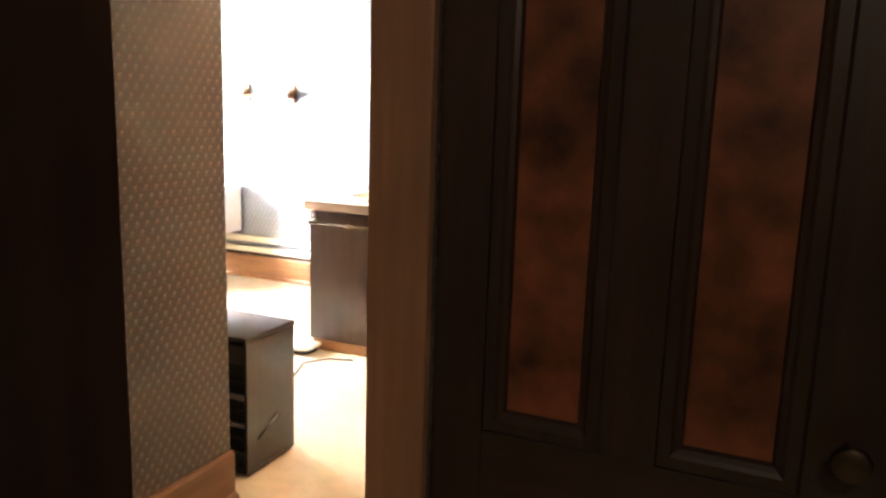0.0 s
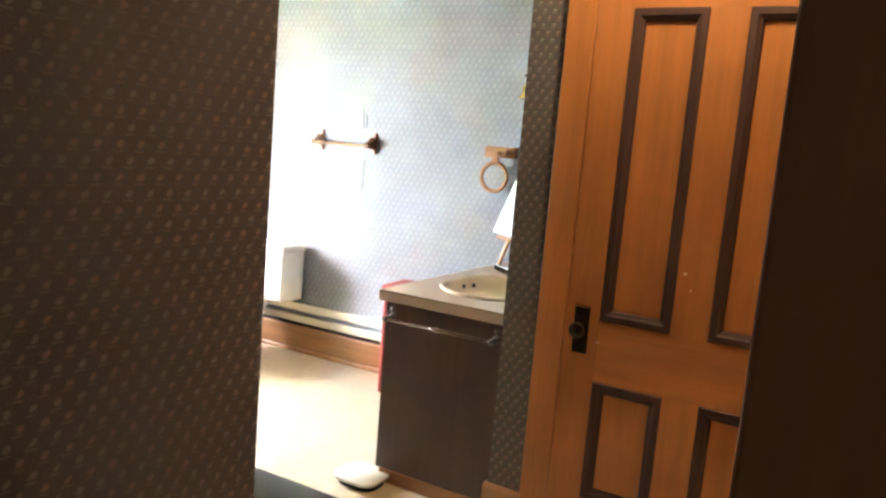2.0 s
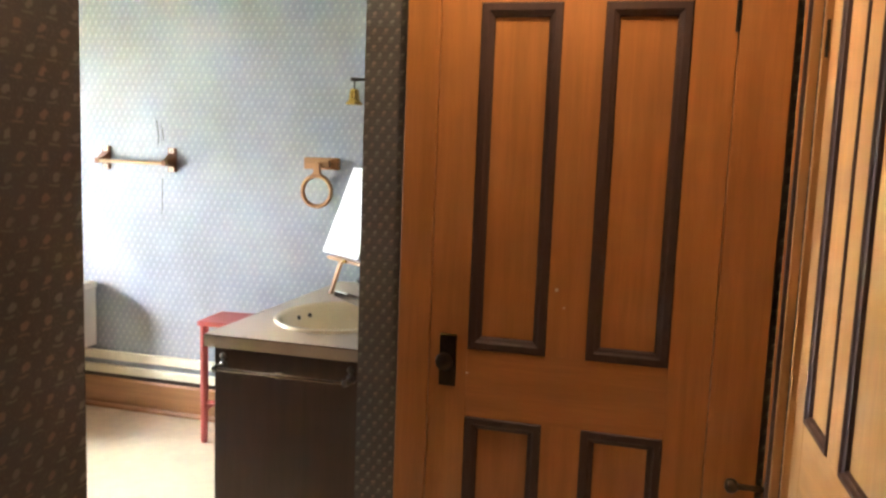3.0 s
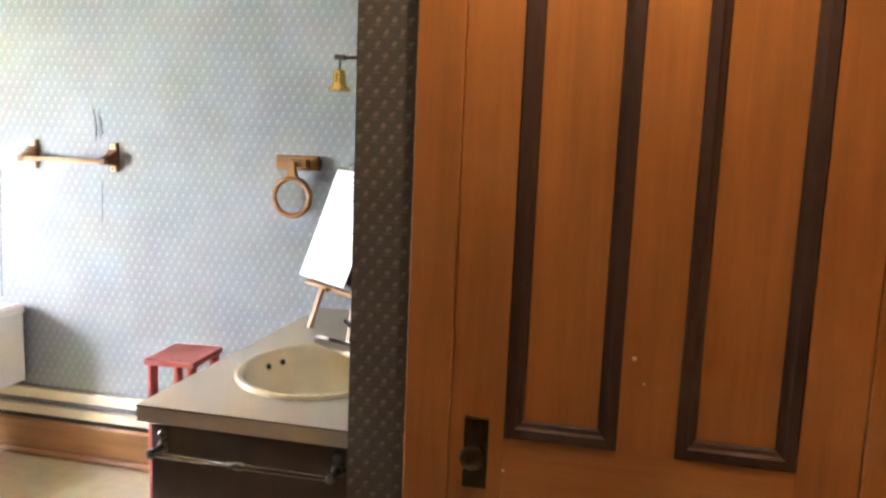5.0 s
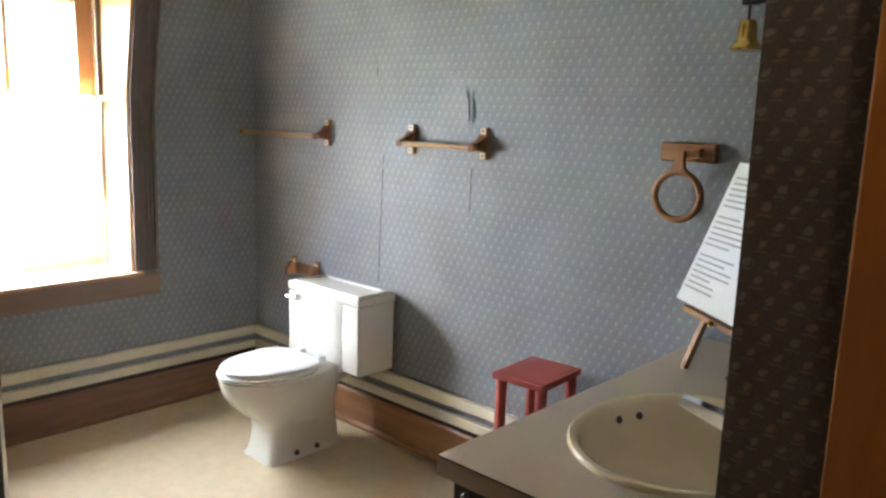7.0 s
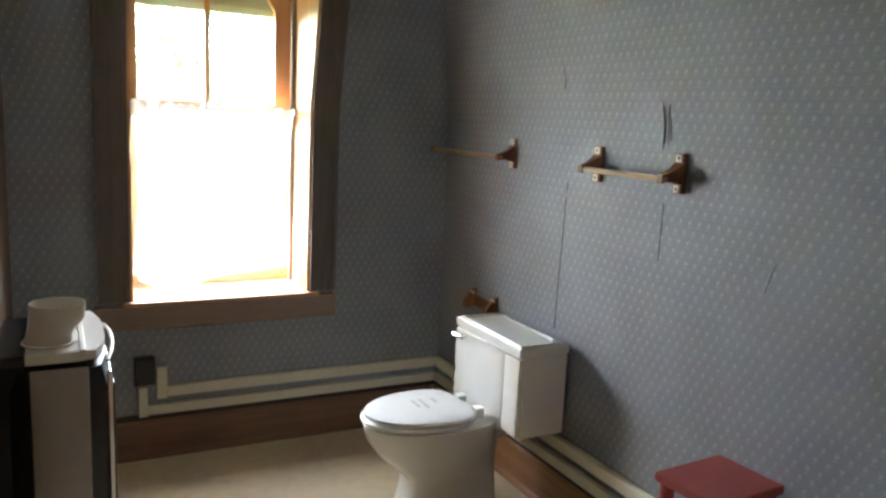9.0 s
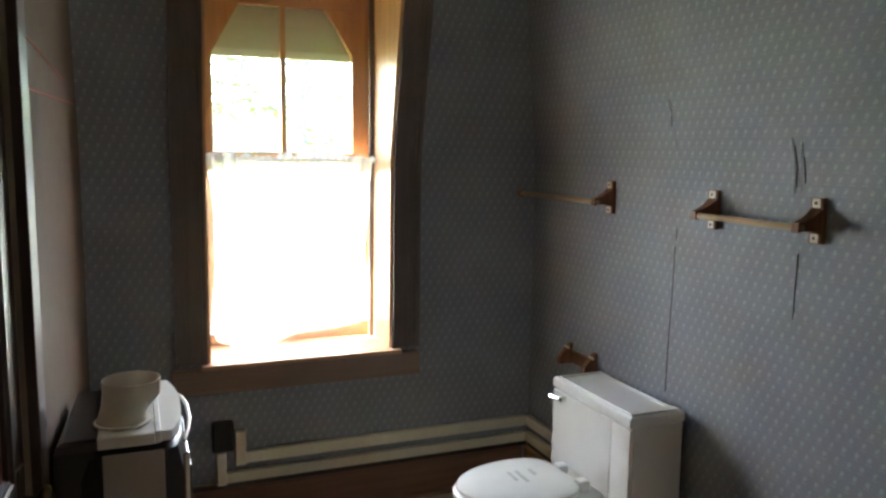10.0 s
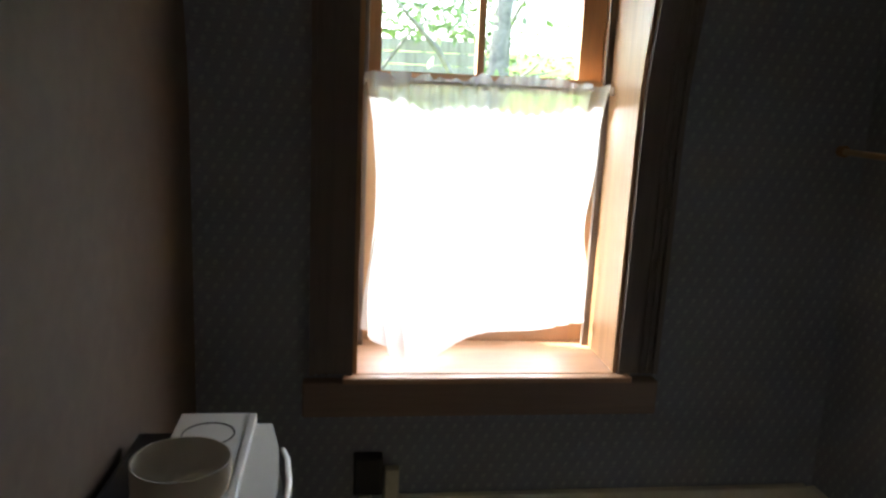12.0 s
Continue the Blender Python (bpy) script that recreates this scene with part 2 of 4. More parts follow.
def rod(bm, a, b, r, r2=None, seg=16):
    a, b = Vector(a), Vector(b)
    d = b - a
    m = Matrix.Translation((a + b) / 2) @ d.to_track_quat("Z", "Y").to_matrix().to_4x4()
    bmesh.ops.create_cone(bm, cap_ends=True, segments=seg, radius1=r, radius2=r if r2 is None else r2, depth=d.length, matrix=m)
    return bm


def lathe(bm, profile, seg=24, m=None, sx=1.0, sy=1.0, cap=True):
    """A turned shape from (radius, z) pairs, about the z axis."""
    rings = []
    for r, z in profile:
        ring = []
        for i in range(seg):
            a = 2 * math.pi * i / seg
            ring.append(bm.verts.new((r * sx * math.cos(a), r * sy * math.sin(a), z)))
        rings.append(ring)
    for p, q in zip(rings, rings[1:]):
        for i in range(seg):
            j = (i + 1) % seg
            bm.faces.new((p[i], p[j], q[j], q[i]))
    if cap:
        bm.faces.new(rings[0][::-1])
        bm.faces.new(rings[-1])
    if m is not None:
        bmesh.ops.transform(bm, matrix=m, verts=[v for ring in rings for v in ring])
    return bm


def loft(bm, rings, cap=True):
    made = [[bm.verts.new(p) for p in r] for r in rings]
    k = len(made[0])
    for p, q in zip(made, made[1:]):
        for i in range(k):
            j = (i + 1) % k
            bm.faces.new((p[i], p[j], q[j], q[i]))
    if cap:
        bm.faces.new(made[0][::-1])
        bm.faces.new(made[-1])
    return bm


def prism(bm, poly, axis, a, b):
    """A polygon in the plane across an axis, drawn out along it from a to b."""
    def at(p, t):
        return {"x": (t, p[0], p[1]), "y": (p[0], t, p[1]), "z": (p[0], p[1], t)}[axis]
    lo = [bm.verts.new(at(p, a)) for p in poly]
    hi = [bm.verts.new(at(p, b)) for p in poly]
    k = len(poly)
    for i in range(k):
        j = (i + 1) % k
        bm.faces.new((lo[i], lo[j], hi[j], hi[i]))
    bm.faces.new(lo[::-1])
    bm.faces.new(hi)
    return bm


def tube(bm, pts, r, seg=10, closed=False):
    pts = [Vector(p) for p in pts]
    n = len(pts)
    rings = []
    for i, p in enumerate(pts):
        d = (pts[(i + 1) % n] - pts[i - 1]) if closed else (pts[min(i + 1, n - 1)] - pts[max(i - 1, 0)])
        q = d.to_track_quat("Z", "Y")
        rings.append([bm.verts.new(p + q @ Vector((r * math.cos(2 * math.pi * k / seg), r * math.sin(2 * math.pi * k / seg), 0))) for k in range(seg)])
    pairs = list(zip(rings, rings[1:])) + ([(rings[-1], rings[0])] if closed else [])
    for a, b in pairs:
        for k in range(seg):
            bm.faces.new((a[k], a[(k + 1) % seg], b[(k + 1) % seg], b[k]))
    if not closed:
        bm.faces.new(rings[0][::-1])
        bm.faces.new(rings[-1])
    return bm


# ---------------------------------------------------------------- structure
WEST, NORTH, CEIL = -3.80, 3.385, 2.52
BREAK, LEAN, SOFT = 1.47, 0.21, 0.05
OPEN_Y0, OPEN_Y1, SILL, HEAD = 1.975, 2.718, 0.680, 2.20


def lean(z):
    """How far the sloping upper part of an outer wall stands into the room at height z."""
    d = (z - BREAK) / SOFT
    return LEAN * SOFT * (math.log1p(math.exp(d)) if d < 30 else d)


def heights(z0, z1):
    zs = [z0] + [z for z in [0.9, 1.3, 1.36, 1.40, 1.44, 1.47, 1.50, 1.54, 1.60, 1.7, 2.0] if z0 + 0.01 < z < z1 - 0.01] + [z1]
    return zs


def west_slab(bm, y0, y1, z0, z1, proud=0.0, back=-4.22):
    zs = heights(z0, z1)
    poly = [(WEST + proud + lean(z), z) for z in zs] + [(back if back < -4 else WEST + back + lean(z), z) for z in reversed(zs)]
    return prism(bm, poly, "y", y0, y1)


bm = B()
west_slab(bm, 1.43, OPEN_Y0, -0.1, CEIL)
west_slab(bm, OPEN_Y1, NORTH + 0.2, -0.1, CEIL)
west_slab(bm, OPEN_Y0, OPEN_Y1, -0.1, SILL - 0.03)
west_slab(bm, OPEN_Y0, OPEN_Y1, HEAD, CEIL)
wall_west = part("wall_west", bm, M_PAPER_BLUE, None, "blue-grey sprigged wallpaper on an outer wall leaning in above", True, "structure", "wall")

zs = heights(-0.1, CEIL)
bm = prism(B(), [(NORTH - lean(z), z) for z in zs] + [(NORTH + 0.2, z) for z in reversed(zs)], "x", WEST - 0.42, 0.6)
wall_north = part("wall_north", bm, M_PAPER_BLUE, None, "blue-grey sprigged wallpaper with lifting seams, leaning in above", True, "structure", "wall")


def seam(pts, w):
    """A lifted paper edge that runs down the north wall."""
    bm = B()
    lo = [(x - w, NORTH - lean(z) + 0.002, z) for x, z in pts]
    mid = [(x, NORTH - lean(z) - 0.0028, z) for x, z in pts]
    hi = [(x + w, NORTH - lean(z) + 0.002, z) for x, z in pts]
    rows = [[bm.verts.new(p) for p in r] for r in (lo, mid, hi)]
    for a, b in zip(rows, rows[1:]):
        for i in range(len(pts) - 1):
            bm.faces.new((a[i], a[i + 1], b[i + 1], b[i]))
    return bm


part("paper_seam", seam([(-2.848, 0.70), (-2.845, 0.9), (-2.838, 1.05), (-2.835, 1.2)], 0.003), M_SEAM_DARK, wall_north, "dark gap of a lifted wallpaper seam")
part("paper_seam", seam([(-2.833, 1.22), (-2.830, 1.26)], 0.002), M_SEAM_DARK, wall_north)
part("paper_seam", seam([(-2.83, 1.50), (-2.842, 1.56), (-2.838, 1.62), (-2.85, 1.68)], 0.010), M_PAPER_BLUE, wall_north, "bubbled wallpaper edge")
part("paper_seam", seam([(-2.335, 1.06), (-2.334, 1.15), (-2.332, 1.24)], 0.0018), M_SEAM_DARK, wall_north)
part("paper_seam", seam([(-2.36, 1.40), (-2.358, 1.48), (-2.366, 1.55)], 0.014), M_PAPER_BLUE, wall_north)
part("paper_seam", seam([(-2.335, 1.41), (-2.338, 1.48), (-2.33, 1.54)], 0.010), M_PAPER_BLUE, wall_north)
part("paper_seam", seam([(-1.93, 1.05), (-1.915, 1.10), (-1.905, 1.13)], 0.009), M_PAPER_BLUE, wall_north)

# thin dark lines beside the bubbled paper edges
part("paper_seam", seam([(-2.850, 1.59), (-2.844, 1.63), (-2.852, 1.68)], 0.0016), M_SEAM_DARK, wall_north)
part("paper_seam", seam([(-2.352, 1.42), (-2.349, 1.47), (-2.355, 1.53)], 0.0012), M_SEAM_DARK, wall_north)
part("paper_seam", seam([(-2.322, 1.43), (-2.326, 1.50)], 0.0010), M_SEAM_DARK, wall_north)

part("floor", obox(-4.2, 2.4, -2.8, 3.6, -0.12, 0.0), M_LINO, None, "worn beige linoleum floor", False, "structure", "floor")
part("ceiling", obox(-4.3, 2.4, -2.8, 3.7, CEIL, CEIL + 0.12), M_CEIL, None, "plain off-white ceiling", False, "structure", "ceiling")

SOUTH = 1.562
DX0, DX1 = -2.63, -1.86
SKEW = Matrix.Translation((WEST, SOUTH, 0)) @ Matrix.Rotation(radians(-2.86), 4, "Z") @ Matrix.Translation((-WEST, -SOUTH, 0))
bm = B()
box(bm, -4.1, DX0, SOUTH - 0.1, SOUTH, -0.1, CEIL)
box(bm, DX1, -1.722, SOUTH - 0.1, SOUTH, -0.1, CEIL)
box(bm, DX0, DX1, SOUTH - 0.1, SOUTH, 2.0, CEIL)
bm.transform(SKEW)
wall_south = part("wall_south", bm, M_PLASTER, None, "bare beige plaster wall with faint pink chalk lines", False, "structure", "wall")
M_CHALK = plain("pink_chalk", (0.45, 0.16, 0.13), 0.9, 0, 150, 0.3)
bm = B()
for x0, x1, z0, z1 in ((-3.7, -2.75, 1.64, 1.63), (-3.45, -2.75, 1.70, 1.76)):
    prism(bm, [(x0, z0), (x1, z1), (x1, z1 + 0.004), (x0, z0 + 0.003)], "y", SOUTH - 0.001, SOUTH + 0.0012)
bm.transform(SKEW)
part("chalk_line", bm, M_CHALK, wall_south, "faint pink chalk line")

part("wall_recess_west", obox(-1.72, -1.62, 0.637, 1.49, -0.1, CEIL), M_PAPER_BROWN, None, "taupe sprigged wallpaper on a recess wall", False, "structure", "wall")
part("wall_recess_south", obox(-1.62, -0.74, 0.637, 0.737, -0.1, CEIL), M_PAPER_BROWN, None, "taupe sprigged wallpaper on a recess wall", False, "structure", "wall")
part("wall_passage_west", obox(-0.74, -0.64, -0.75, 0.737, -0.1, CEIL), M_PAPER_BROWN, None, "taupe sprigged wallpaper on a passage wall", False, "structure", "wall")

# wall between the bathroom and the cupboard, and the passage's end wall
EAST = 0.43
VN = 2.13
VD0, VD1, VDH = -0.553, 0.254, 1.99
bm = B()
box(bm, -0.788, -0.70, VN, NORTH, -0.1, CEIL)
box(bm, -0.70, VD0, VN, VN + 0.1, -0.1, CEIL)
box(bm, VD1, EAST + 0.1, VN, VN + 0.1, -0.1, CEIL)
box(bm, VD0, VD1, VN, VN + 0.1, VDH, CEIL)
part("wall_passage_end", bm, M_PAPER_BROWN, None, "taupe wallpaper with small pale and pink sprigs", False, "structure", "wall")
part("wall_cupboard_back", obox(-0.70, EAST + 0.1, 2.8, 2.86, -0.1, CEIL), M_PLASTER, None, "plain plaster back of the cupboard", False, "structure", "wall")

ED0, ED1 = 1.22, 2.0
bm = B()
box(bm, EAST, EAST + 0.1, 0.15, ED0, -0.1, CEIL)
box(bm, EAST, EAST + 0.1, ED1, VN, -0.1, CEIL)
box(bm, EAST, EAST + 0.1, ED0, ED1, 2.0, CEIL)
part("wall_passage_east", bm, M_PAPER_BROWN, None, "taupe sprigged wallpaper on the passage's side wall", False, "structure", "wall")
part("wall_side_room", obox(1.5, 1.6, 0.15, 2.9, -0.1, CEIL), M_PLASTER, None, "plain plaster wall of the side room", False, "structure", "wall")
part("wall_side_room_north", obox(EAST + 0.1, 1.5, 2.23, 2.33, -0.1, CEIL), M_PLASTER, None, "plain plaster wall of the side room", False, "structure", "wall")

# hall wall with the dark door, and the hall around the start
HY = 0.05
HD0, HD1 = 0.385, 1.095
bm = B()
box(bm, 0.286, HD0, HY, 0.15, -0.1, CEIL)
box(bm, HD1, 2.3, HY, 0.15, -0.1, CEIL)
box(bm, HD0, HD1, HY, 0.15, 2.0, CEIL)
part("wall_hall_north", bm, M_PAPER_BROWN, None, "taupe wallpaper on the hall wall", False, "structure", "wall")
part("wall_hall_west", obox(-2.2, 0.515, -0.85, -0.75, -0.1, CEIL), M_PAPER_BROWN, None, "taupe wallpaper on a hall wall stub", False, "structure", "wall")
part("wall_hall_east", obox(2.2, 2.3, -2.7, HY, -0.1, CEIL), M_PAPER_BROWN, None, "taupe wallpaper on the hall wall", False, "structure", "wall")
part("wall_hall_south", obox(-2.2, 2.3, -2.7, -2.6, -0.1, CEIL), M_PAPER_BROWN, None, "taupe wallpaper on the hall wall", False, "structure", "wall")
part("wall_hall_far", obox(-2.2, -2.1, -2.6, -0.85, -0.1, CEIL), M_PAPER_BROWN, None, "taupe wallpaper on the hall wall", False, "structure", "wall")
trim = part("trim_hall_stub", obox(0.415, 0.53, -0.875, -0.85, 0, CEIL - 0.01, 0.003), M_STAIN, None, "dark casing on a wall end", False, "structure", "trim")
part("trim_hall_stub_edge", obox(0.515, 0.53, -0.85, -0.74, 0, CEIL - 0.01, 0.003), M_STAIN, None, "dark casing on a wall end", False, "structure", "trim")


# ---------------------------------------------------------------- doors
def panel_door(name, loc, rz, w, h, cuts, mats, label, knob_x, knob_z=0.82, plates=True, k=0.040):
    """Four-panel door. Local x runs along its width, its face looks to -y, its thickness goes to +y.
    cuts: outer left and right of both panel columns, then heights of the panels' edges."""
    m_up, m_flat, m_mould, m_panel = mats
    a0, a1, b0, b1, z0, z1, z2, z3 = cuts
    th = 0.038
    d = thing(name, loc, label, "door", rz, "", "structure")
    for x0, x1 in ((0, a0), (b1, w)):
        part("stile", obox(x0, x1, 0, th, 0.012, h, 0.0015, 1), m_up, d)
    for zz0, zz1 in ((z0, z1), (z2, z3)):
        part("muntin", obox(a1, b0, 0.0008, th - 0.0008, zz0, zz1), m_up, d)
    for zz0, zz1 in ((0.012, z0), (z1, z2), (z3, h)):
        part("rail", obox(a0, b1, 0.0004, th - 0.0004, zz0, zz1), m_flat, d)
    for x0, x1 in ((a0, a1), (b0, b1)):
        for zz0, zz1 in ((z0, z1), (z2, z3)):
            p = part("panel", obox(x0 + 0.01, x1 - 0.01, 0.013, th - 0.013, zz0 + 0.01, zz1 - 0.01), m_panel, d)
            for face in (0, 1):
                bm = B()
                outer = [(x0, zz0), (x1, zz0), (x1, zz1), (x0, zz1)]
                steps = ((0.0, 0.001), (0.10 * k, -0.004), (0.55 * k, -0.004), (0.7 * k, 0.001), (0.9 * k, 0.004), (k, 0.012), (k, 0.016))
                rings = []
                for inset, depth in steps:
                    y = depth if face == 0 else th - depth
                    rings.append([bm.verts.new((ox + (inset if ox == x0 else -inset), y, oz + (inset if oz == zz0 else -inset))) for ox, oz in outer])
                for p0, p1 in zip(rings, rings[1:]):
                    for i in range(4):
                        j = (i + 1) % 4
                        bm.faces.new((p0[i], p0[j], p1[j], p1[i]))
                part("moulding", bm, m_mould, p, "dark walnut moulding")
    for side in (-1, 1):
        y0 = 0.0 if side < 0 else th
        if plates:
            part("lock_plate", obox(knob_x - 0.026, knob_x + 0.026, min(y0, y0 + side * 0.004), max(y0, y0 + side * 0.004), knob_z - 0.085, knob_z + 0.075, 0.0015), M_BRONZE, d, "worn bronze lock plate")
        turn = Matrix.Translation((knob_x, y0, knob_z)) @ Matrix.Rotation(radians(90 if side < 0 else -90), 4, "X")
        bm = lathe(B(), [(0.011, 0.0), (0.011, 0.006), (0.008, 0.010), (0.008, 0.030), (0.014, 0.034), (0.024, 0.040), (0.027, 0.049), (0.024, 0.058), (0.012, 0.063)], 20, turn)
        part("knob", bm, M_BRONZE, d, "dark bronze knob", True)
    return d


def hinges(d, x, zs, y=-0.004):
    for z in zs:
        bm = B()
        rod(bm, (x, y, z - 0.045), (x, y, z + 0.045), 0.006, seg=10)
        rod(bm, (x, y, z + 0.045), (x, y, z + 0.052), 0.004, seg=8)
        part("hinge", bm, M_IRON, d, "dark iron hinge", True)


CUTS = (0.116, 0.347, 0.461, 0.690, 0.225, 0.632, 0.838, 1.838)
FIR = (M_FIR, M_FIR_X, M_DARKWOOD, M_FIR)
TAN = (M_FIR_TAN, M_FIR_TAN_X, M_DARKWOOD, M_FIR_TAN)
DARK = (M_STAIN, M_STAIN_X, M_STAIN, M_BURL)
W = VD1 - VD0
d1 = panel_door("door_1", (VD0 + 0.0015, VN - 0.020, 0), 0, W - 0.003, VDH - 0.004, CUTS, FIR, "closed orange fir door with four dark-moulded panels", 0.058, 0.805)
hinges(d1, W - 0.006, (0.28, 1.80))
for x, z, r in ((0.370, 1.035, 0.005), (0.118, 0.765, 0.004), (0.393, 0.985, 0.0025)):
    part("paint_speck", lathe(B(), [(r, 0.0), (r * 0.8, 0.0012), (r * 0.2, 0.0016)], 9, Matrix.Translation((x, 0.0006, z)) @ Matrix.Rotation(radians(90), 4, "X")), M_PLUG, d1, "pale paint speck")
# highlight along the plate's top edge, made as a brass strip
part("plate_highlight", obox(0.033, 0.083, -0.0062, -0.0038, 0.874, 0.8805, 0.0008), M_BRASS, d1, "bright strip standing for the highlight on the lock plate")


def casing(name, pieces, material, label):
    d = thing(name, (0, 0, 0), label, "door casing", 0, "", "structure")
    for nm, dims, mat in pieces:
        part(nm, obox(*dims, 0.003), mat or material, d)
    return d


casing("trim_door_1", [
    ("casing_side", (VD0 - 0.098, VD0, VN - 0.026, VN + 0.004, 0, 2.09), M_FIR),
    ("casing_side", (VD1, VD1 + 0.138, VN - 0.026, VN + 0.004, 0, 2.09), M_FIR),
    ("casing_head", (VD0, VD1, VN - 0.026, VN + 0.004, VDH, 2.09), M_FIR_X),
], M_FIR, "orange fir casing round the passage end door")

ang = -90.0
d2 = panel_door("door_2", (EAST + 0.022, ED1 - 0.004, 0), ang, 0.77, 1.985, (0.105, 0.335, 0.440, 0.665, 0.225, 0.60, 0.794, 1.838), TAN, "closed tan fir door with thin dark mouldings", 0.71, k=0.022)
hinges(d2, 0.0, (0.28, 1.72), -0.008)
casing("trim_door_2", [
    ("casing_side", (EAST - 0.022, EAST + 0.004, ED1, ED1 + 0.10, 0, 2.09), M_FIR_TAN),
    ("casing_side", (EAST - 0.022, EAST + 0.004, ED0 - 0.10, ED0, 0, 2.09), M_FIR_TAN),
    ("casing_head", (EAST - 0.022, EAST + 0.004, ED0, ED1, 1.995, 2.09), M_FIR_Y),
    ("casing_bead", (EAST - 0.032, EAST - 0.020, ED1 + 0.004, ED1 + 0.016, 0, 2.05), M_DARKWOOD),
    ("casing_bead", (EAST - 0.030, EAST - 0.020, ED1 + 0.05, ED1 + 0.06, 0, 2.05), M_FIR),
    ("jamb", (EAST + 0.004, EAST + 0.1, ED1 - 0.008, ED1 + 0.004, 0, 1.995), M_FIR_TAN),
    ("jamb", (EAST + 0.004, EAST + 0.1, ED0 - 0.004, ED0 + 0.008, 0, 1.995), M_STAIN),
], M_FIR_TAN, "tan casing round the side door")

d3 = panel_door("door_3", (HD0 + 0.004, HY + 0.006, 0), 0, HD1 - HD0 - 0.008, 1.99, (0.095, 0.298, 0.385, 0.592, 0.225, 0.575, 0.735, 1.838), DARK, "closed dark-stained door with reddish burl panels", 0.648, plates=False)
casing("trim_door_3", [
    ("casing_side", (0.269, HD0, HY - 0.02, HY + 0.003, 0, 2.09), M_BROWN),
    ("casing_side", (HD1, HD1 + 0.14, HY - 0.02, HY + 0.003, 0, 2.09), M_STAIN),
    ("casing_head", (HD0, HD1, HY - 0.02, HY + 0.003, 1.99, 2.09), M_STAIN_X),
    ("jamb", (0.270, 0.2865, HY + 0.003, 0.165, 0, 2.09), M_BROWN),
], M_BROWN, "brown casing round the hall door")

d4 = panel_door("door_4", (DX1 - 0.004, SOUTH - 0.012, 0), 180, DX1 - DX0 - 0.008, 1.985, (0.105, 0.335, 0.43, 0.657, 0.225, 0.60, 0.794, 1.838), DARK, "closed dark-stained panelled door in the plaster wall", 0.705, 0.75)
t4 = casing("trim_door_4", [
    ("casing_side", (DX0 - 0.09, DX0, SOUTH - 0.003, SOUTH + 0.022, 0, 2.09), M_STAIN),
    ("casing_side", (DX1, DX1 + 0.09, SOUTH - 0.003, SOUTH + 0.022, 0, 2.09), M_STAIN),
    ("casing_head", (DX0, DX1, SOUTH - 0.003, SOUTH + 0.022, 1.99, 2.09), M_STAIN_X),
], M_STAIN, "dark-stained casing round the plaster wall door")
for ob in (d4, t4):
    ob.matrix_world = SKEW @ ob.matrix_basis


# ---------------------------------------------------------------- baseboards and raceways
def moulded(axis, a, b, face, out, h, material, name, label):
    """A baseboard with a rounded foot strip. out: +1 or -1, the way it stands off its wall."""
    poly = [(0, 0), (0.034, 0), (0.034, 0.012), (0.026, 0.022), (0.018, 0.024), (0.018, h - 0.012), (0.010, h), (0, h)]
    pts = [(face + out * p, z) for p, z in poly]
    bm = prism(B(), pts, "x" if axis == "x" else "y", a, b)
    return part(name, bm, material, None, label, False, "structure", "baseboard")


BB = 0.165
moulded("x", WEST, -0.80, NORTH + 0.0005, -1, BB, M_BASE_X, "baseboard_north", "orange-brown wooden baseboard")
moulded("y", SOUTH, NORTH - 0.036, WEST - 0.0005, 1, BB, M_BASE_Y_SHADED, "baseboard_west", "orange-brown wooden baseboard")
moulded("x", -0.80, VD0 - 0.10, VN + 0.0005, -1, BB, M_BASE_X, "baseboard_passage", "orange-brown wooden baseboard")
moulded("y", VN + 0.0, 2.165, -0.788, -1, BB, M_BASE_Y_SHADED, "baseboard_return", "orange-brown wooden baseboard")
moulded("y", -0.745, 0.737, -0.6405, 1, BB, M_BASE_Y_SHADED, "baseboard_passage_west", "orange-brown wooden baseboard")


# dark strip in the gap from the baseboard's top to the lower raceway
for nm, dims in (("trim_dark_strip_north", (WEST + 0.013, -0.81, NORTH - 0.013, NORTH + 0.001, BB, 0.1895)), ("trim_dark_strip_west", (WEST - 0.001, WEST + 0.0125, 1.62, NORTH - 0.014, BB, 0.1895))):
    part(nm, obox(*dims, 0.003), M_STAIN, None, "dark strip between the baseboard and the lower raceway", False, "structure", "trim")


def raceway(name, runs, label):
    d = thing(name, (0, 0, 0), label, "raceway", 0, "surface raceways", "structure")
    for r in runs:
        part("channel", obox(*r, 0.004), M_CREAM, d)
    return d


raceway("raceway_upper", [
    (WEST + 0.013, -0.81, NORTH - 0.026, NORTH + 0.002, 0.264, 0.310),
    (WEST - 0.002, WEST + 0.026, 2.075, NORTH - 0.027, 0.264, 0.310),
    (WEST - 0.002, WEST + 0.030, 2.072, 2.112, 0.258, 0.398),
], "cream surface raceway along two walls")
raceway("raceway_lower", [
    (WEST + 0.013, -0.81, NORTH - 0.026, NORTH + 0.002, 0.190, 0.232),
    (WEST - 0.002, WEST + 0.026, 2.005, NORTH - 0.027, 0.190, 0.232),
    (WEST - 0.002, WEST + 0.030, 2.000, 2.036, 0.185, 0.315),
], "cream surface raceway just above the baseboard")
ob = thing("outlet_box", (WEST, 2.03, 0.38), "dark brown outlet box above cream raceways", "outlet box")
part("housing", obox(-0.001, 0.035, -0.045, 0.035, -0.055, 0.06, 0.004), M_BLACK, ob)
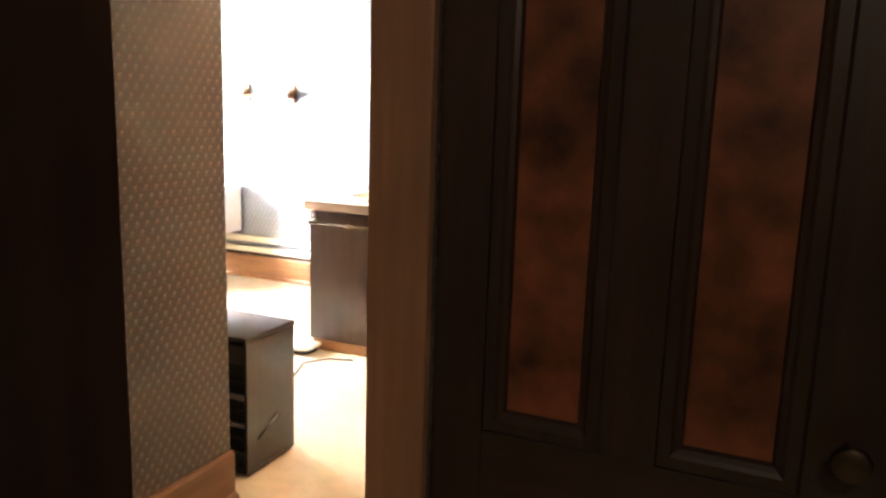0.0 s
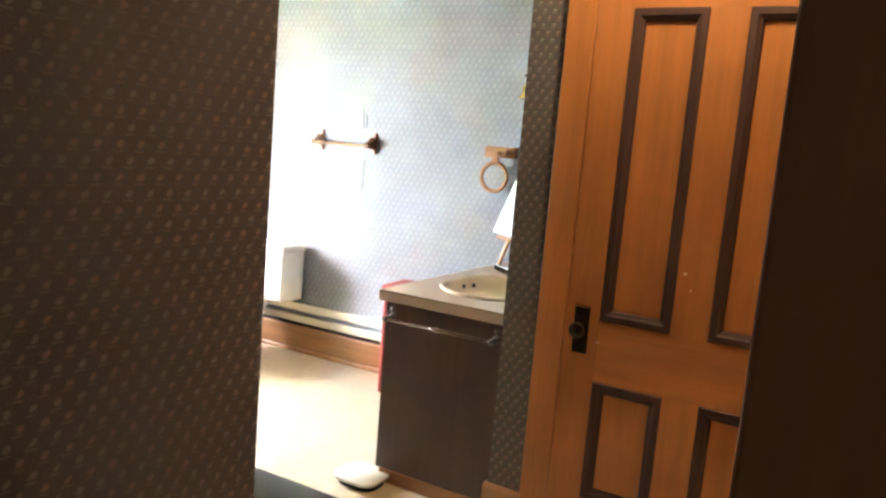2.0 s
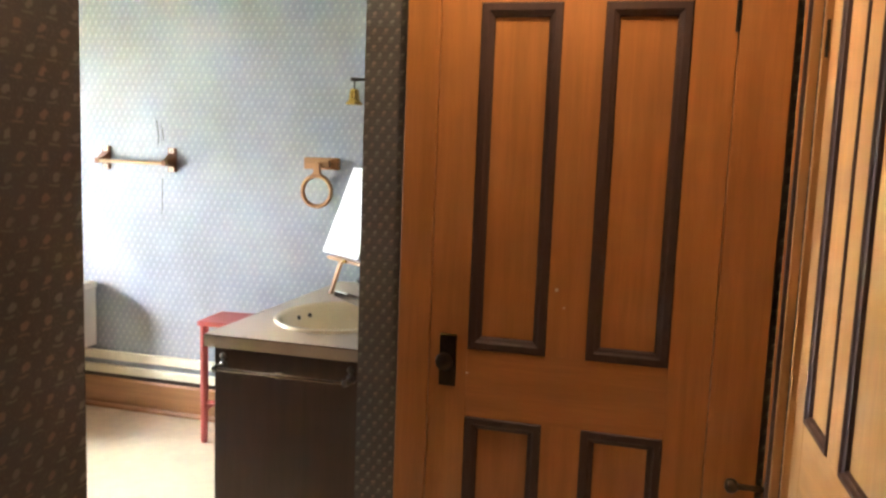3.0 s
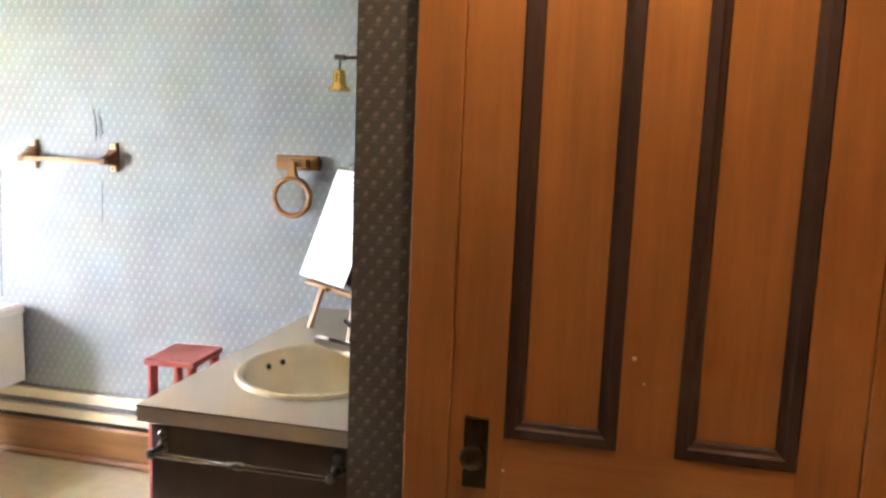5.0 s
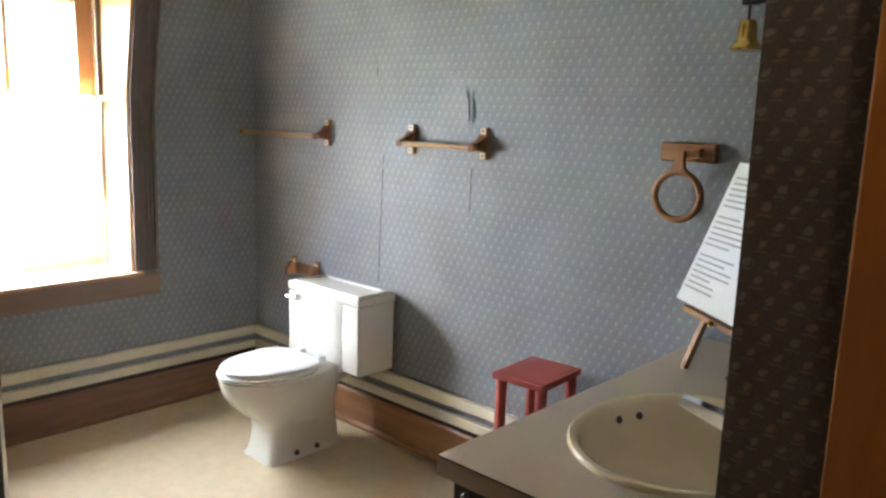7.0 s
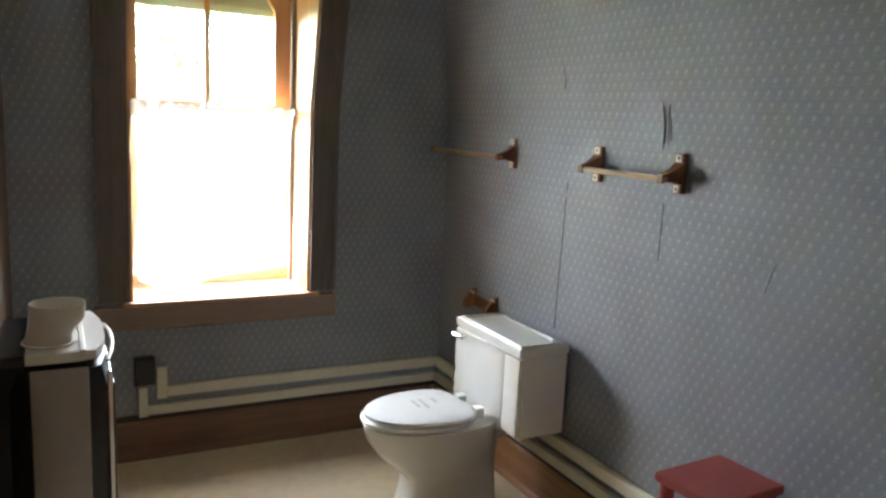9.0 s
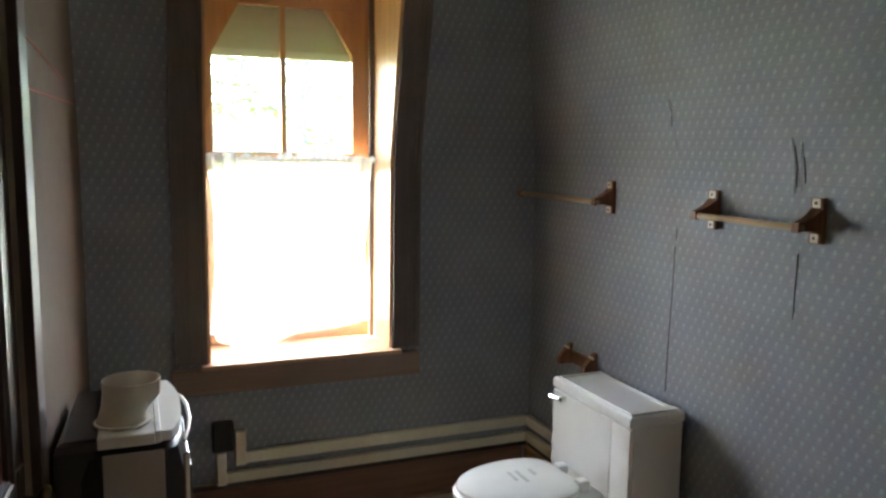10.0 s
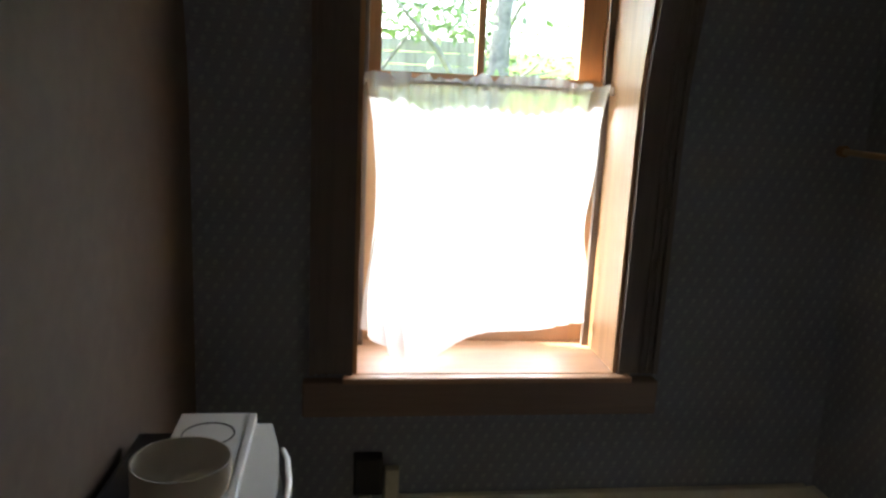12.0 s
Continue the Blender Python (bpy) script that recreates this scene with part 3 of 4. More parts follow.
part("cover", obox(0.035, 0.039, -0.040, 0.030, -0.050, 0.055, 0.002), M_BLACK, ob)


# ---------------------------------------------------------------- window
win = thing("window_1", (0, 0, 0), "tall brown-framed sash window with a cut-corner upper light", "window", 0, "", "structure")
for y0, y1 in ((OPEN_Y0 - 0.115, OPEN_Y0), (OPEN_Y1, OPEN_Y1 + 0.115)):
    c = part("window_casing", west_slab(B(), y0, y1, SILL, HEAD + 0.10, 0.022, -0.002), M_CASING_BACKLIT, win, "brown grooved casing that bends with the wall")
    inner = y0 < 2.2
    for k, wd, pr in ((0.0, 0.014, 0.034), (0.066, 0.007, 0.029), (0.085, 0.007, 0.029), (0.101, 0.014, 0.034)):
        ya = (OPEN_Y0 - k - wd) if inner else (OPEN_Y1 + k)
        part("casing_bead", west_slab(B(), ya, ya + wd, SILL, HEAD + 0.10, pr, 0.02), M_CASING_BACKLIT, c)
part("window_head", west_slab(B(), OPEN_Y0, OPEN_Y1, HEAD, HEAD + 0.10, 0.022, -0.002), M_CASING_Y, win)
for y0, y1 in ((OPEN_Y0 - 0.003, OPEN_Y0 + 0.012), (OPEN_Y1 - 0.012, OPEN_Y1 + 0.003)):
    zs = heights(SILL, HEAD)
    bm = prism(B(), [(WEST + 0.016 + lean(z), z) for z in zs] + [(-4.2, HEAD), (-4.2, SILL)], "y", y0, y1)
    part("window_lining", bm, M_JAMB, win, "peach-brown wooden reveal")
part("window_lining", west_slab(B(), OPEN_Y0 + 0.012, OPEN_Y1 - 0.012, HEAD - 0.014, HEAD + 0.003, 0.012, -4.2), M_JAMB_Y, win)
part("window_sill", obox(-4.2, WEST + 0.020, OPEN_Y0 + 0.002, OPEN_Y1 - 0.002, SILL - 0.03, SILL, 0.002), M_JAMB_Y, win, "peach-brown wooden sill")
part("sill_nosing", obox(WEST + 0.0205, WEST + 0.056, OPEN_Y0 - 0.026, OPEN_Y1 + 0.034, SILL - 0.018, SILL - 0.0005, 0.005), M_JAMB_Y, win, "rounded front edge of the sill")
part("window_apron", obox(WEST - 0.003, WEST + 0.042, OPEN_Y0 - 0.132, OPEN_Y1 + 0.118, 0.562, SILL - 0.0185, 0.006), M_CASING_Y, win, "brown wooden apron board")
for y in (OPEN_Y0 + 0.012, OPEN_Y1 - 0.032):
    for x0 in (-4.025, -4.155):
        part("window_stop", obox(x0, x0 + 0.016, y, y + 0.02, SILL, HEAD - 0.014, 0.002), M_CASING_BACKLIT, win)


def upper_sash():
    x0, x1 = -4.135, -4.098
    ya, yb, za, zb = OPEN_Y0 + 0.014, OPEN_Y1 - 0.014, 1.44, HEAD - 0.016
    s = part("sash_upper", B(), M_JAMB, win, "brown upper sash with cut corners")
    ga, gb = 2.045, 2.634
    gz = 1.485
    for nm, poly in (
        ("sash_stile", [(ya, za), (ga, za), (ga, zb), (ya, zb)]),
        ("sash_stile", [(gb, za), (yb, za), (yb, zb), (gb, zb)]),
        ("sash_rail", [(ga, za), (gb, za), (gb, gz), (ga, gz)]),
        ("sash_rail", [(ga, 2.088), (gb, 2.088), (gb, zb), (ga, zb)]),
        ("sash_corner", [(ga, 1.885), (2.158, 2.088), (ga, 2.088)]),
        ("sash_corner", [(gb, 1.903), (gb, 2.088), (2.518, 2.088)]),
        ("sash_muntin", [(2.325, gz), (2.346, gz), (2.346, 2.088), (2.325, 2.088)]),
    ):
        part(nm, prism(B(), poly, "x", x0, x1), M_JAMB if "rail" not in nm else M_JAMB_Y, s)
    for y0, y1 in ((ga, 2.325), (2.346, gb)):
        g = part("pane", obox(-4.119, -4.115, y0 - 0.004, y1 + 0.004, gz - 0.004, 2.088), M_GLASS, s, "clear glass pane")
        g.visible_shadow = False


def lower_sash():
    x0, x1 = -4.090, -4.052
    ya, yb, za, zb = OPEN_Y0 + 0.014, OPEN_Y1 - 0.014, SILL + 0.002, 1.482
    s = part("sash_lower", B(), M_JAMB, win, "brown lower sash behind the curtain")
    for nm, poly in (
        ("sash_stile", [(ya, za), (ya + 0.05, za), (ya + 0.05, zb), (ya, zb)]),
        ("sash_stile", [(yb - 0.05, za), (yb, za), (yb, zb), (yb - 0.05, zb)]),
        ("sash_rail", [(ya + 0.05, za), (yb - 0.05, za), (yb - 0.05, za + 0.07), (ya + 0.05, za + 0.07)]),
        ("sash_rail", [(ya + 0.05, zb - 0.04), (yb - 0.05, zb - 0.04), (yb - 0.05, zb), (ya + 0.05, zb)]),
    ):
        part(nm, prism(B(), poly, "x", x0, x1), M_JAMB if "rail" not in nm else M_JAMB_Y, s)
    g = part("pane", obox(-4.073, -4.069, ya + 0.046, yb - 0.046, za + 0.066, zb - 0.036), M_GLASS, s, "clear glass pane")
    g.visible_shadow = False


upper_sash()
lower_sash()

blind = thing("roller_blind", (-4.16, 2.36, 1.88), "cream roller blind drawn a little way down", "blind")
M_BLIND = plain("blind_cloth", (0.66, 0.62, 0.55), 0.8, 0, 200, 0.04)
part("cloth", obox(-0.001, 0.001, -0.345, 0.345, 0.0, 0.305), M_BLIND, blind)
part("bottom_bar", obox(-0.006, 0.006, -0.345, 0.345, 0.0, 0.035, 0.003), M_WHITEPL, blind)


# curtain, gathered on a thin rod
def curtain():
    bm = B()
    nu, nv = 220, 46
    y0, y1, zt, rod_z = 1.993, 2.690, 1.493, 1.456
    grid = []
    for i in range(nu + 1):
        u = i / nu
        col = []
        if u < 0.22:
            zb = SILL + 0.005 + 0.075 * ((0.22 - u) / 0.22) ** 1.3
        else:
            zb = SILL + 0.005 + 0.075 * ((u - 0.22) / 0.78) ** 0.75
        bunch = max(0.0, 1 - u / 0.26) ** 0.5 + 0.75 * max(0.0, (u - 0.82) / 0.18) ** 0.5
        lift = 0.35 + 0.9 * abs(noise.noise(Vector((u * 9, 0.3, 0)))) + 0.35 * noise.noise(Vector((u * 34, 1.3, 0)))
        for j in range(nv + 1):
            v = j / nv
            z = zt + (zb - zt) * v
            if z > rod_z:
                z = rod_z + (z - rod_z) * lift
            ph = u * 84 + 0.7 * math.sin(v * 3)
            fold = 0.006 * math.sin(u * 130 + 2 * v) * max(0.15, 1 - 2.5 * v) + 0.010 * math.sin(u * 15 + 2.1 * v + 0.6) * (0.3 + v)
            out = 0.17 * math.exp(-((u - 0.2) / 0.17) ** 2) * v ** 3.5
            x = -3.985 + fold + out + 0.017 * bunch * math.cos(ph)
            y = y0 + (y1 - y0) * u + 0.010 * math.sin(9 * v + 4) * v + 0.021 * bunch * math.sin(ph) * (1 - 0.35 * v)
            if u > 0.82:
                y -= (u - 0.82) / 0.18 * (0.03 * math.sin(math.pi * v) + 0.015 * math.sin(v * 14) * v)
            if u < 0.12:
                y += 0.035 * math.sin(math.pi * v) * (1 - u / 0.12)
            col.append(bm.verts.new((x, max(y, OPEN_Y0 + 0.014), max(z, SILL + 0.004))))
        grid.append(col)
    for i in range(nu):
        for j in range(nv):
            bm.faces.new((grid[i][j], grid[i + 1][j], grid[i + 1][j + 1], grid[i][j + 1]))
    return bm


cu = thing("cafe_curtain", (0, 0, 0), "thin white cafe curtain gathered on a rod, hem on the sill", "curtain")
part("cloth", curtain(), M_CURTAIN, cu, "", True)
cr = thing("curtain_rod", (-3.985, 2.346, 1.456), "thin white curtain rod across the window", "curtain rod")
part("rod", rod(B(), (0, -0.36, 0), (0, 0.36, 0), 0.005), M_WHITEPL, cr, "", True)
for y in (-0.362, 0.352):
    part("bracket", obox(-0.008, 0.008, y, y + 0.012, -0.012, 0.012, 0.002), M_WHITEPL, cr)


# ---------------------------------------------------------------- toilet
def egg(cx, cy, a, front, back, n=48, z=0.0, square=1.0):
    """An oval that is longer to its front (-y) than to its back, which square below 1 makes straighter."""
    pts = []
    for i in range(n):
        t = 2 * math.pi * i / n
        y = math.sin(t)
        c = math.cos(t)
        pts.append((cx + a * (math.copysign(abs(c) ** square, c) if y > 0 else c), cy + (back if y > 0 else front) * (abs(y) ** 0.95) * (1 if y > 0 else -1), z))
    return pts


def toilet():
    t = thing("toilet", (-2.968, 3.006, 0), "white porcelain toilet with a square tank, lid closed", "toilet")
    # foot and bowl
    def rect(hw, y0, y1, z, n=72, p=5.0):
        cy, hl = (y0 + y1) / 2, (y1 - y0) / 2
        out = []
        for i in range(n):
            a = 2 * math.pi * i / n
            c, s = math.cos(a), math.sin(a)
            k = (abs(c) ** p + abs(s) ** p) ** (-1 / p)
            out.append((hw * k * c, cy + hl * k * s, z))
        return out
    rings = [rect(0.104, -0.180, 0.205, 0.0, p=16), rect(0.104, -0.180, 0.205, 0.012, p=16), rect(0.094, -0.168, 0.192, 0.026, p=14),
             rect(0.089, -0.160, 0.188, 0.07, p=12), rect(0.087, -0.155, 0.186, 0.125, p=8), rect(0.094, -0.165, 0.188, 0.16, p=5),
             rect(0.120, -0.215, 0.192, 0.20, p=3.2), rect(0.150, -0.272, 0.197, 0.25, p=2.6), rect(0.165, -0.306, 0.20, 0.30, p=2.35),
             rect(0.172, -0.322, 0.212, 0.345, p=2.25), rect(0.174, -0.326, 0.21, 0.370, p=2.25), rect(0.166, -0.318, 0.20, 0.376, p=2.25)]
    part("bowl", loft(B(), rings), M_PORC, t, "", True)
    bm = prism(B(), [(0.10, 0.262), (0.19, 0.285), (0.27, 0.338), (0.34, 0.346), (0.34, 0.372), (0.10, 0.372)], "x", -0.105, 0.105)
    bmesh.ops.bevel(bm, geom=list(bm.edges), offset=0.008, segments=2, affect="EDGES")
    part("tank_shelf", bm, M_PORC, t, "", True)
    part("seat", loft(B(), [egg(0, -0.06, 0.168, 0.272, 0.15, z=0.378), egg(0, -0.06, 0.175, 0.278, 0.155, z=0.384), egg(0, -0.06, 0.175, 0.278, 0.155, z=0.392), egg(0, -0.06, 0.168, 0.272, 0.15, z=0.397)]), M_SEAT, t, "white plastic seat", True)
    lid = part("lid", loft(B(), [egg(0, -0.06, a, f, k, z=z, square=0.45) for a, f, k, z in ((0.164, 0.258, 0.118, 0.400), (0.171, 0.268, 0.126, 0.404), (0.168, 0.265, 0.124, 0.412), (0.150, 0.242, 0.108, 0.418), (0.08, 0.15, 0.06, 0.421))]), M_SEAT, t, "white plastic lid with a taped paper note", True)
    for y, w in ((-0.13, 0.07), (-0.10, 0.09), (-0.05, 0.05)):
        part("note_line", obox(-0.05, -0.05 + w, y, y + 0.012, 0.4205, 0.4222), M_NOTE, lid, "faint printed line")
    for x in (-0.07, 0.07):
        part("seat_hinge", obox(x - 0.02, x + 0.02, 0.075, 0.115, 0.372, 0.412, 0.006), M_SEAT, t)
    # tank
    tk = part("tank", obox(-0.205, 0.252, 0.160, 0.352, 0.342, 0.646, 0.006, 3), M_PORC, t, "", True)
    part("tank_panel", obox(-0.217, 0.152, 0.142, 0.158, 0.338, 0.640, 0.004), M_PORC, tk, "smooth front panel", True)
    part("tank_panel", obox(0.1565, 0.256, 0.142, 0.158, 0.352, 0.640, 0.004), M_PORC, tk, "", True)
    lid_poly = [(-0.219, 0.140), (0.260, 0.140), (0.260, 0.352), (0.206, 0.352), (0.188, 0.335), (-0.144, 0.335), (-0.162, 0.352), (-0.219, 0.352)]
    bm = prism(B(), lid_poly, "z", 0.648, 0.682)
    bmesh.ops.bevel(bm, geom=list(bm.edges), offset=0.004, segments=2, affect="EDGES")
    part("tank_lid", bm, M_PORC, t, "white tank lid with a raised rim", True)
    rim = [((-0.199, 0.158), (0.240, 0.158)), ((0.240, 0.158), (0.240, 0.335)), ((-0.199, 0.158), (-0.199, 0.335)), ((-0.149, 0.322), (0.194, 0.322))]
    bm = B()
    for (ax, ay), (bx, by) in rim:
        box(bm, min(ax, bx) - 0.004, max(ax, bx) + 0.004, min(ay, by) - 0.004, max(ay, by) + 0.004, 0.680, 0.689, 0.003, 2)
    part("lid_rim", bm, M_PORC, t)
    bm = rod(B(), (-0.140, 0.142, 0.622), (-0.140, 0.125, 0.622), 0.012)
    rod(bm, (-0.140, 0.125, 0.622), (-0.200, 0.120, 0.618), 0.006, 0.009)
    part("flush_lever", bm, M_CHROME, t, "chrome flush lever", True)
    for y in (-0.045, 0.06):
        part("bolt_cap", lathe(B(), [(0.012, 0), (0.012, 0.008), (0.004, 0.014)], 12, Matrix.Translation((0.094, y, 0.022)) @ Matrix.Rotation(radians(60), 4, "Y")), M_BRONZE, t, "rusty bolt cap", True)


toilet()


# ---------------------------------------------------------------- wall fittings
def bracket_parts(parent, x):
    b = part("bracket", obox(x - 0.020, x + 0.020, -0.016, 0.004, -0.062, 0.058, 0.002), M_OAK_D, parent, "dark oak bracket")
    # flared arm that sweeps out to a narrow tip round the rod
    rings = []
    for f in [i / 10 for i in range(11)]:
        h = 0.021 * (1 - f) ** 2.4 + 0.0125
        w = 0.009 * (1 - f) ** 2 + 0.011
        y = -0.015 - 0.072 * f
        zc = -0.003 - 0.016 * f
        rings.append([(x - w, y, zc - h), (x + w, y, zc - h), (x + w, y, zc + h), (x - w, y, zc + h)])
    part("arm", loft(B(), rings), M_OAK_D, b)
    for z in (-0.048, 0.044):
        p = part("plug", obox(x - 0.0125, x + 0.0125, -0.019, -0.0155, z - 0.0115, z + 0.0115, 0.001), M_PLUG, b, "pale square screw cover")
        part("screw_hole", rod(B(), (x, -0.0185, z), (x, -0.0196, z), 0.0048, seg=10), M_BLACK, p, "dark screw hole")
    return b


def towel_bar(xa, xb, z, label):
    t = thing("towel_bar", (0, NORTH, z), label, "towel bar", 0, "wooden towel bars")
    if xa > -3.7:
        bracket_parts(t, xa)
    else:
        part("socket", rod(B(), (xa + 0.006, -0.074, -0.019), (xa - 0.012, -0.074, -0.019), 0.016), M_OAK_Z, t, "dark oak wall socket", True)
    bracket_parts(t, xb)
    part("rod", rod(B(), (xa - 0.012, -0.074, -0.019), (xb + 0.012, -0.074, -0.019), 0.009), M_ROD, t, "light oak rod", True)
    return t


towel_bar(-2.656, -2.270, 1.338, "short oak towel bar on blue wallpaper")
towel_bar(-3.787, -3.202, 1.342, "oak towel bar reaching into the corner")

tr = thing("towel_ring", (-1.454, NORTH, 1.356), "oak towel ring hanging from an oak plate", "towel ring")
part("plate", obox(-0.088, 0.088, -0.024, 0.003, -0.035, 0.022, 0.004), M_OAK, tr)
part("block", obox(-0.022, 0.05, -0.046, -0.022, -0.022, 0.008, 0.004), M_OAK, tr)
ring = part("ring", tube(B(), [(-0.008 + 0.073 * math.cos(a), -0.050, -0.138 + 0.073 * math.sin(a)) for a in [2 * math.pi * i / 40 for i in range(40)]], 0.0105, 12, True), M_OAK, tr, "turned oak ring", True)
part("neck", loft(B(), [[(x - w, y, z), (x + w, y, z), (x + w, y - 0.016, z), (x - w, y - 0.016, z)] for x, y, z, w in ((-0.008, -0.042, -0.068, 0.030), (-0.008, -0.042, -0.05, 0.018), (-0.008, -0.042, -0.03, 0.014), (-0.008, -0.042, -0.004, 0.015))]), M_OAK_Z, ring)

tp = thing("toilet_paper_holder", (-3.36, NORTH, 0.70), "empty oak toilet paper holder", "paper holder")
part("back_plate", obox(-0.10, 0.10, -0.014, 0.003, -0.05, 0.0, 0.003), M_OAK_D, tp)
for x in (-0.09, 0.09):
    e = part("end_block", prism(B(), [(-0.003, -0.055), (-0.06, -0.055), (-0.06, -0.025), (-0.024, 0.015), (-0.003, 0.03)], "x", x - 0.011, x + 0.011), M_OAK_D, tp)
    part("plug", rod(B(), (x - 0.0125, -0.022, 0.01), (x + 0.0125, -0.022, 0.01), 0.006), M_PLUG, e)

bell = thing("brass_bell", (-1.05, 2.73, 1.620), "small brass bell hanging from a dark hook", "bell")
part("dome", lathe(B(), [(0.005, 0.030), (0.015, 0.026), (0.0185, 0.014), (0.020, -0.008), (0.024, -0.018), (0.031, -0.023), (0.033, -0.029), (0.031, -0.033), (0.026, -0.032)], 28), M_BRASS, bell, "polished brass bell", True)
bm = rod(B(), (0, 0, 0.030), (0, 0, 0.062), 0.003, seg=8)
box(bm, -0.014, 0.018, -0.011, 0.011, 0.056, 0.070, 0.003)
rod(bm, (0.01, 0, 0.063), (0.253, 0, 0.063), 0.005, seg=10)
box(bm, 0.243, 0.253, -0.014, 0.014, 0.035, 0.09, 0.002)
part("hook", bm, M_IRON, bell, "dark iron hook")


# ---------------------------------------------------------------- stool
def stool():
    s = thing("stool", (-1.850, 3.198, 0), "small red-painted wooden stool against the wall", "stool", 4)
    part("seat", obox(-0.095, 0.108, -0.124, 0.124, 0.572, 0.596, 0.004), M_RED, s, "red seat board")
    for x in (-0.072, 0.085):
        for y in (-0.097, 0.097):
            part("leg", lathe(B(), [(0.013, 0.0), (0.016, 0.02), (0.018, 0.30), (0.019, 0.572)], 14, Matrix.Translation((x, y, 0))), M_RED, s, "", True)
    for x in (-0.072, 0.085):
        part("rail", rod(B(), (x, -0.085, 0.16), (x, 0.085, 0.16), 0.010), M_RED, s, "", True)
    for y in (-0.097, 0.097):
        part("rail", rod(B(), (-0.06, y, 0.20), (0.070, y, 0.20), 0.010), M_RED, s, "", True)


stool()


# ---------------------------------------------------------------- vanity
SX, SY, SA, SB = -1.040, 2.60, 0.232, 0.280
VX0, VX1, VY0, VY1 = -1.318, -0.799, 2.185, NORTH - 0.03
v = thing("vanity_cabinet", (0, 0, 0), "dark brown vanity cabinet under a beige worktop", "vanity")
part("end_panel", obox(VX0, VX1, VY0, VY0 + 0.02, 0.055, 0.736, 0.002), M_VAN, v, "brown wood end panel")
part("carcass", obox(VX0 + 0.06, VX1, VY0 + 0.03, VY1, 0.0, 0.58), M_VAN, v)
part("plinth", obox(VX0 + 0.02, VX1, VY0 - 0.004, VY0 + 0.03, 0.0, 0.055, 0.003), M_BASE_X, v, "orange wooden plinth strip")
for i, (y0, y1) in enumerate(((VY0 + 0.022, 2.56), (2.565, 2.95), (2.955, VY1))):
    dd = part("cabinet_door", obox(VX0 - 0.002, VX0 + 0.016, y0, y1, 0.10, 0.70, 0.003), M_VAN, v)
    part("knob", lathe(B(), [(0.006, 0), (0.006, 0.012), (0.014, 0.02), (0.008, 0.026)], 14, Matrix.Translation((VX0 - 0.002, y0 + 0.04, 0.62)) @ Matrix.Rotation(radians(-90), 4, "Y")), M_BRONZE, dd, "bronze knob", True)
rail = thing("towel_rail", (0, VY0, 0.685), "dark turned towel rail on the vanity's end panel", "towel rail")
part("bar", lathe(B(), [(0.006, -0.235), (0.0075, -0.20), (0.0075, -0.03), (0.011, -0.024), (0.008, -0.018), (0.013, -0.008), (0.013, 0.008), (0.008, 0.018), (0.011, 0.024), (0.0075, 0.03), (0.0075, 0.20), (0.006, 0.235)], 14, Matrix.Translation((-1.055, -0.052, -0.004)) @ Matrix.Rotation(radians(90), 4, "Y")), M_GLASSROD, rail, "smoked glass-like bar", True)
for x in (-1.285, -0.828):
    po = part("post", lathe(B(), [(0.017, 0.0), (0.017, 0.005), (0.009, 0.010), (0.0075, 0.040), (0.0115, 0.045), (0.0115, 0.058), (0.005, 0.063)], 16, Matrix.Translation((x, 0.0, -0.004)) @ Matrix.Rotation(radians(90), 4, "X")), M_PEWTER, rail, "dark metal post", True)
    part("rose", lathe(B(), [(0.013, 0.0), (0.013, 0.004), (0.009, 0.009), (0.003, 0.012)], 16, Matrix.Translation((x, 0.0, 0.026)) @ Matrix.Rotation(radians(90), 4, "X")), M_PEWTER, po, "", True)


def counter():
    """Worktop with an oval hole for the basin."""
    bm = B()
    x0, x1, y0, y1 = -1.350, -0.799, 2.171, NORTH - 0.003
    n = 48
    hole, rim = [], []
    for i in range(n):
        a = 2 * math.pi * i / n
        c, s = math.cos(a), math.sin(a)
        hole.append((SX + (SA - 0.012) * c, SY + (SB - 0.012) * s))
        kx = ((x1 - SX) if c > 0 else (SX - x0)) / max(abs(c), 1e-6)
        ky = ((y1 - SY) if s > 0 else (SY - y0)) / max(abs(s), 1e-6)
        k = min(kx, ky)
        rim.append((SX + k * c, SY + k * s))
    for cx, cy in ((x0, y0), (x1, y0), (x1, y1), (x0, y1)):
        i = min(range(n), key=lambda j: abs(math.atan2(math.sin(math.atan2(cy - SY, cx - SX) - 2 * math.pi * j / n), math.cos(math.atan2(cy - SY, cx - SX) - 2 * math.pi * j / n))))
        rim[i] = (cx, cy)
    zt, zb = 0.784, 0.742
    vt = [[bm.verts.new((x, y, z)) for x, y in loop] for loop, z in ((hole, zb), (hole, zt), (rim, zt), (rim, zb))]
    for a, b in zip(vt, vt[1:] + vt[:1]):
        for i in range(n):
            j = (i + 1) % n
            bm.faces.new((a[i], a[j], b[j], b[i]))
    return bm


ct = thing("worktop", (0, 0, 0), "beige laminate worktop with a cut-out for the basin", "worktop")
part("slab", counter(), M_LAM, ct)
part("edge_seam", obox(-1.3505, -0.80, 2.1695, 2.1712, 0.7815, 0.7840), M_VAN, ct, "brown seam of the laminate edge")

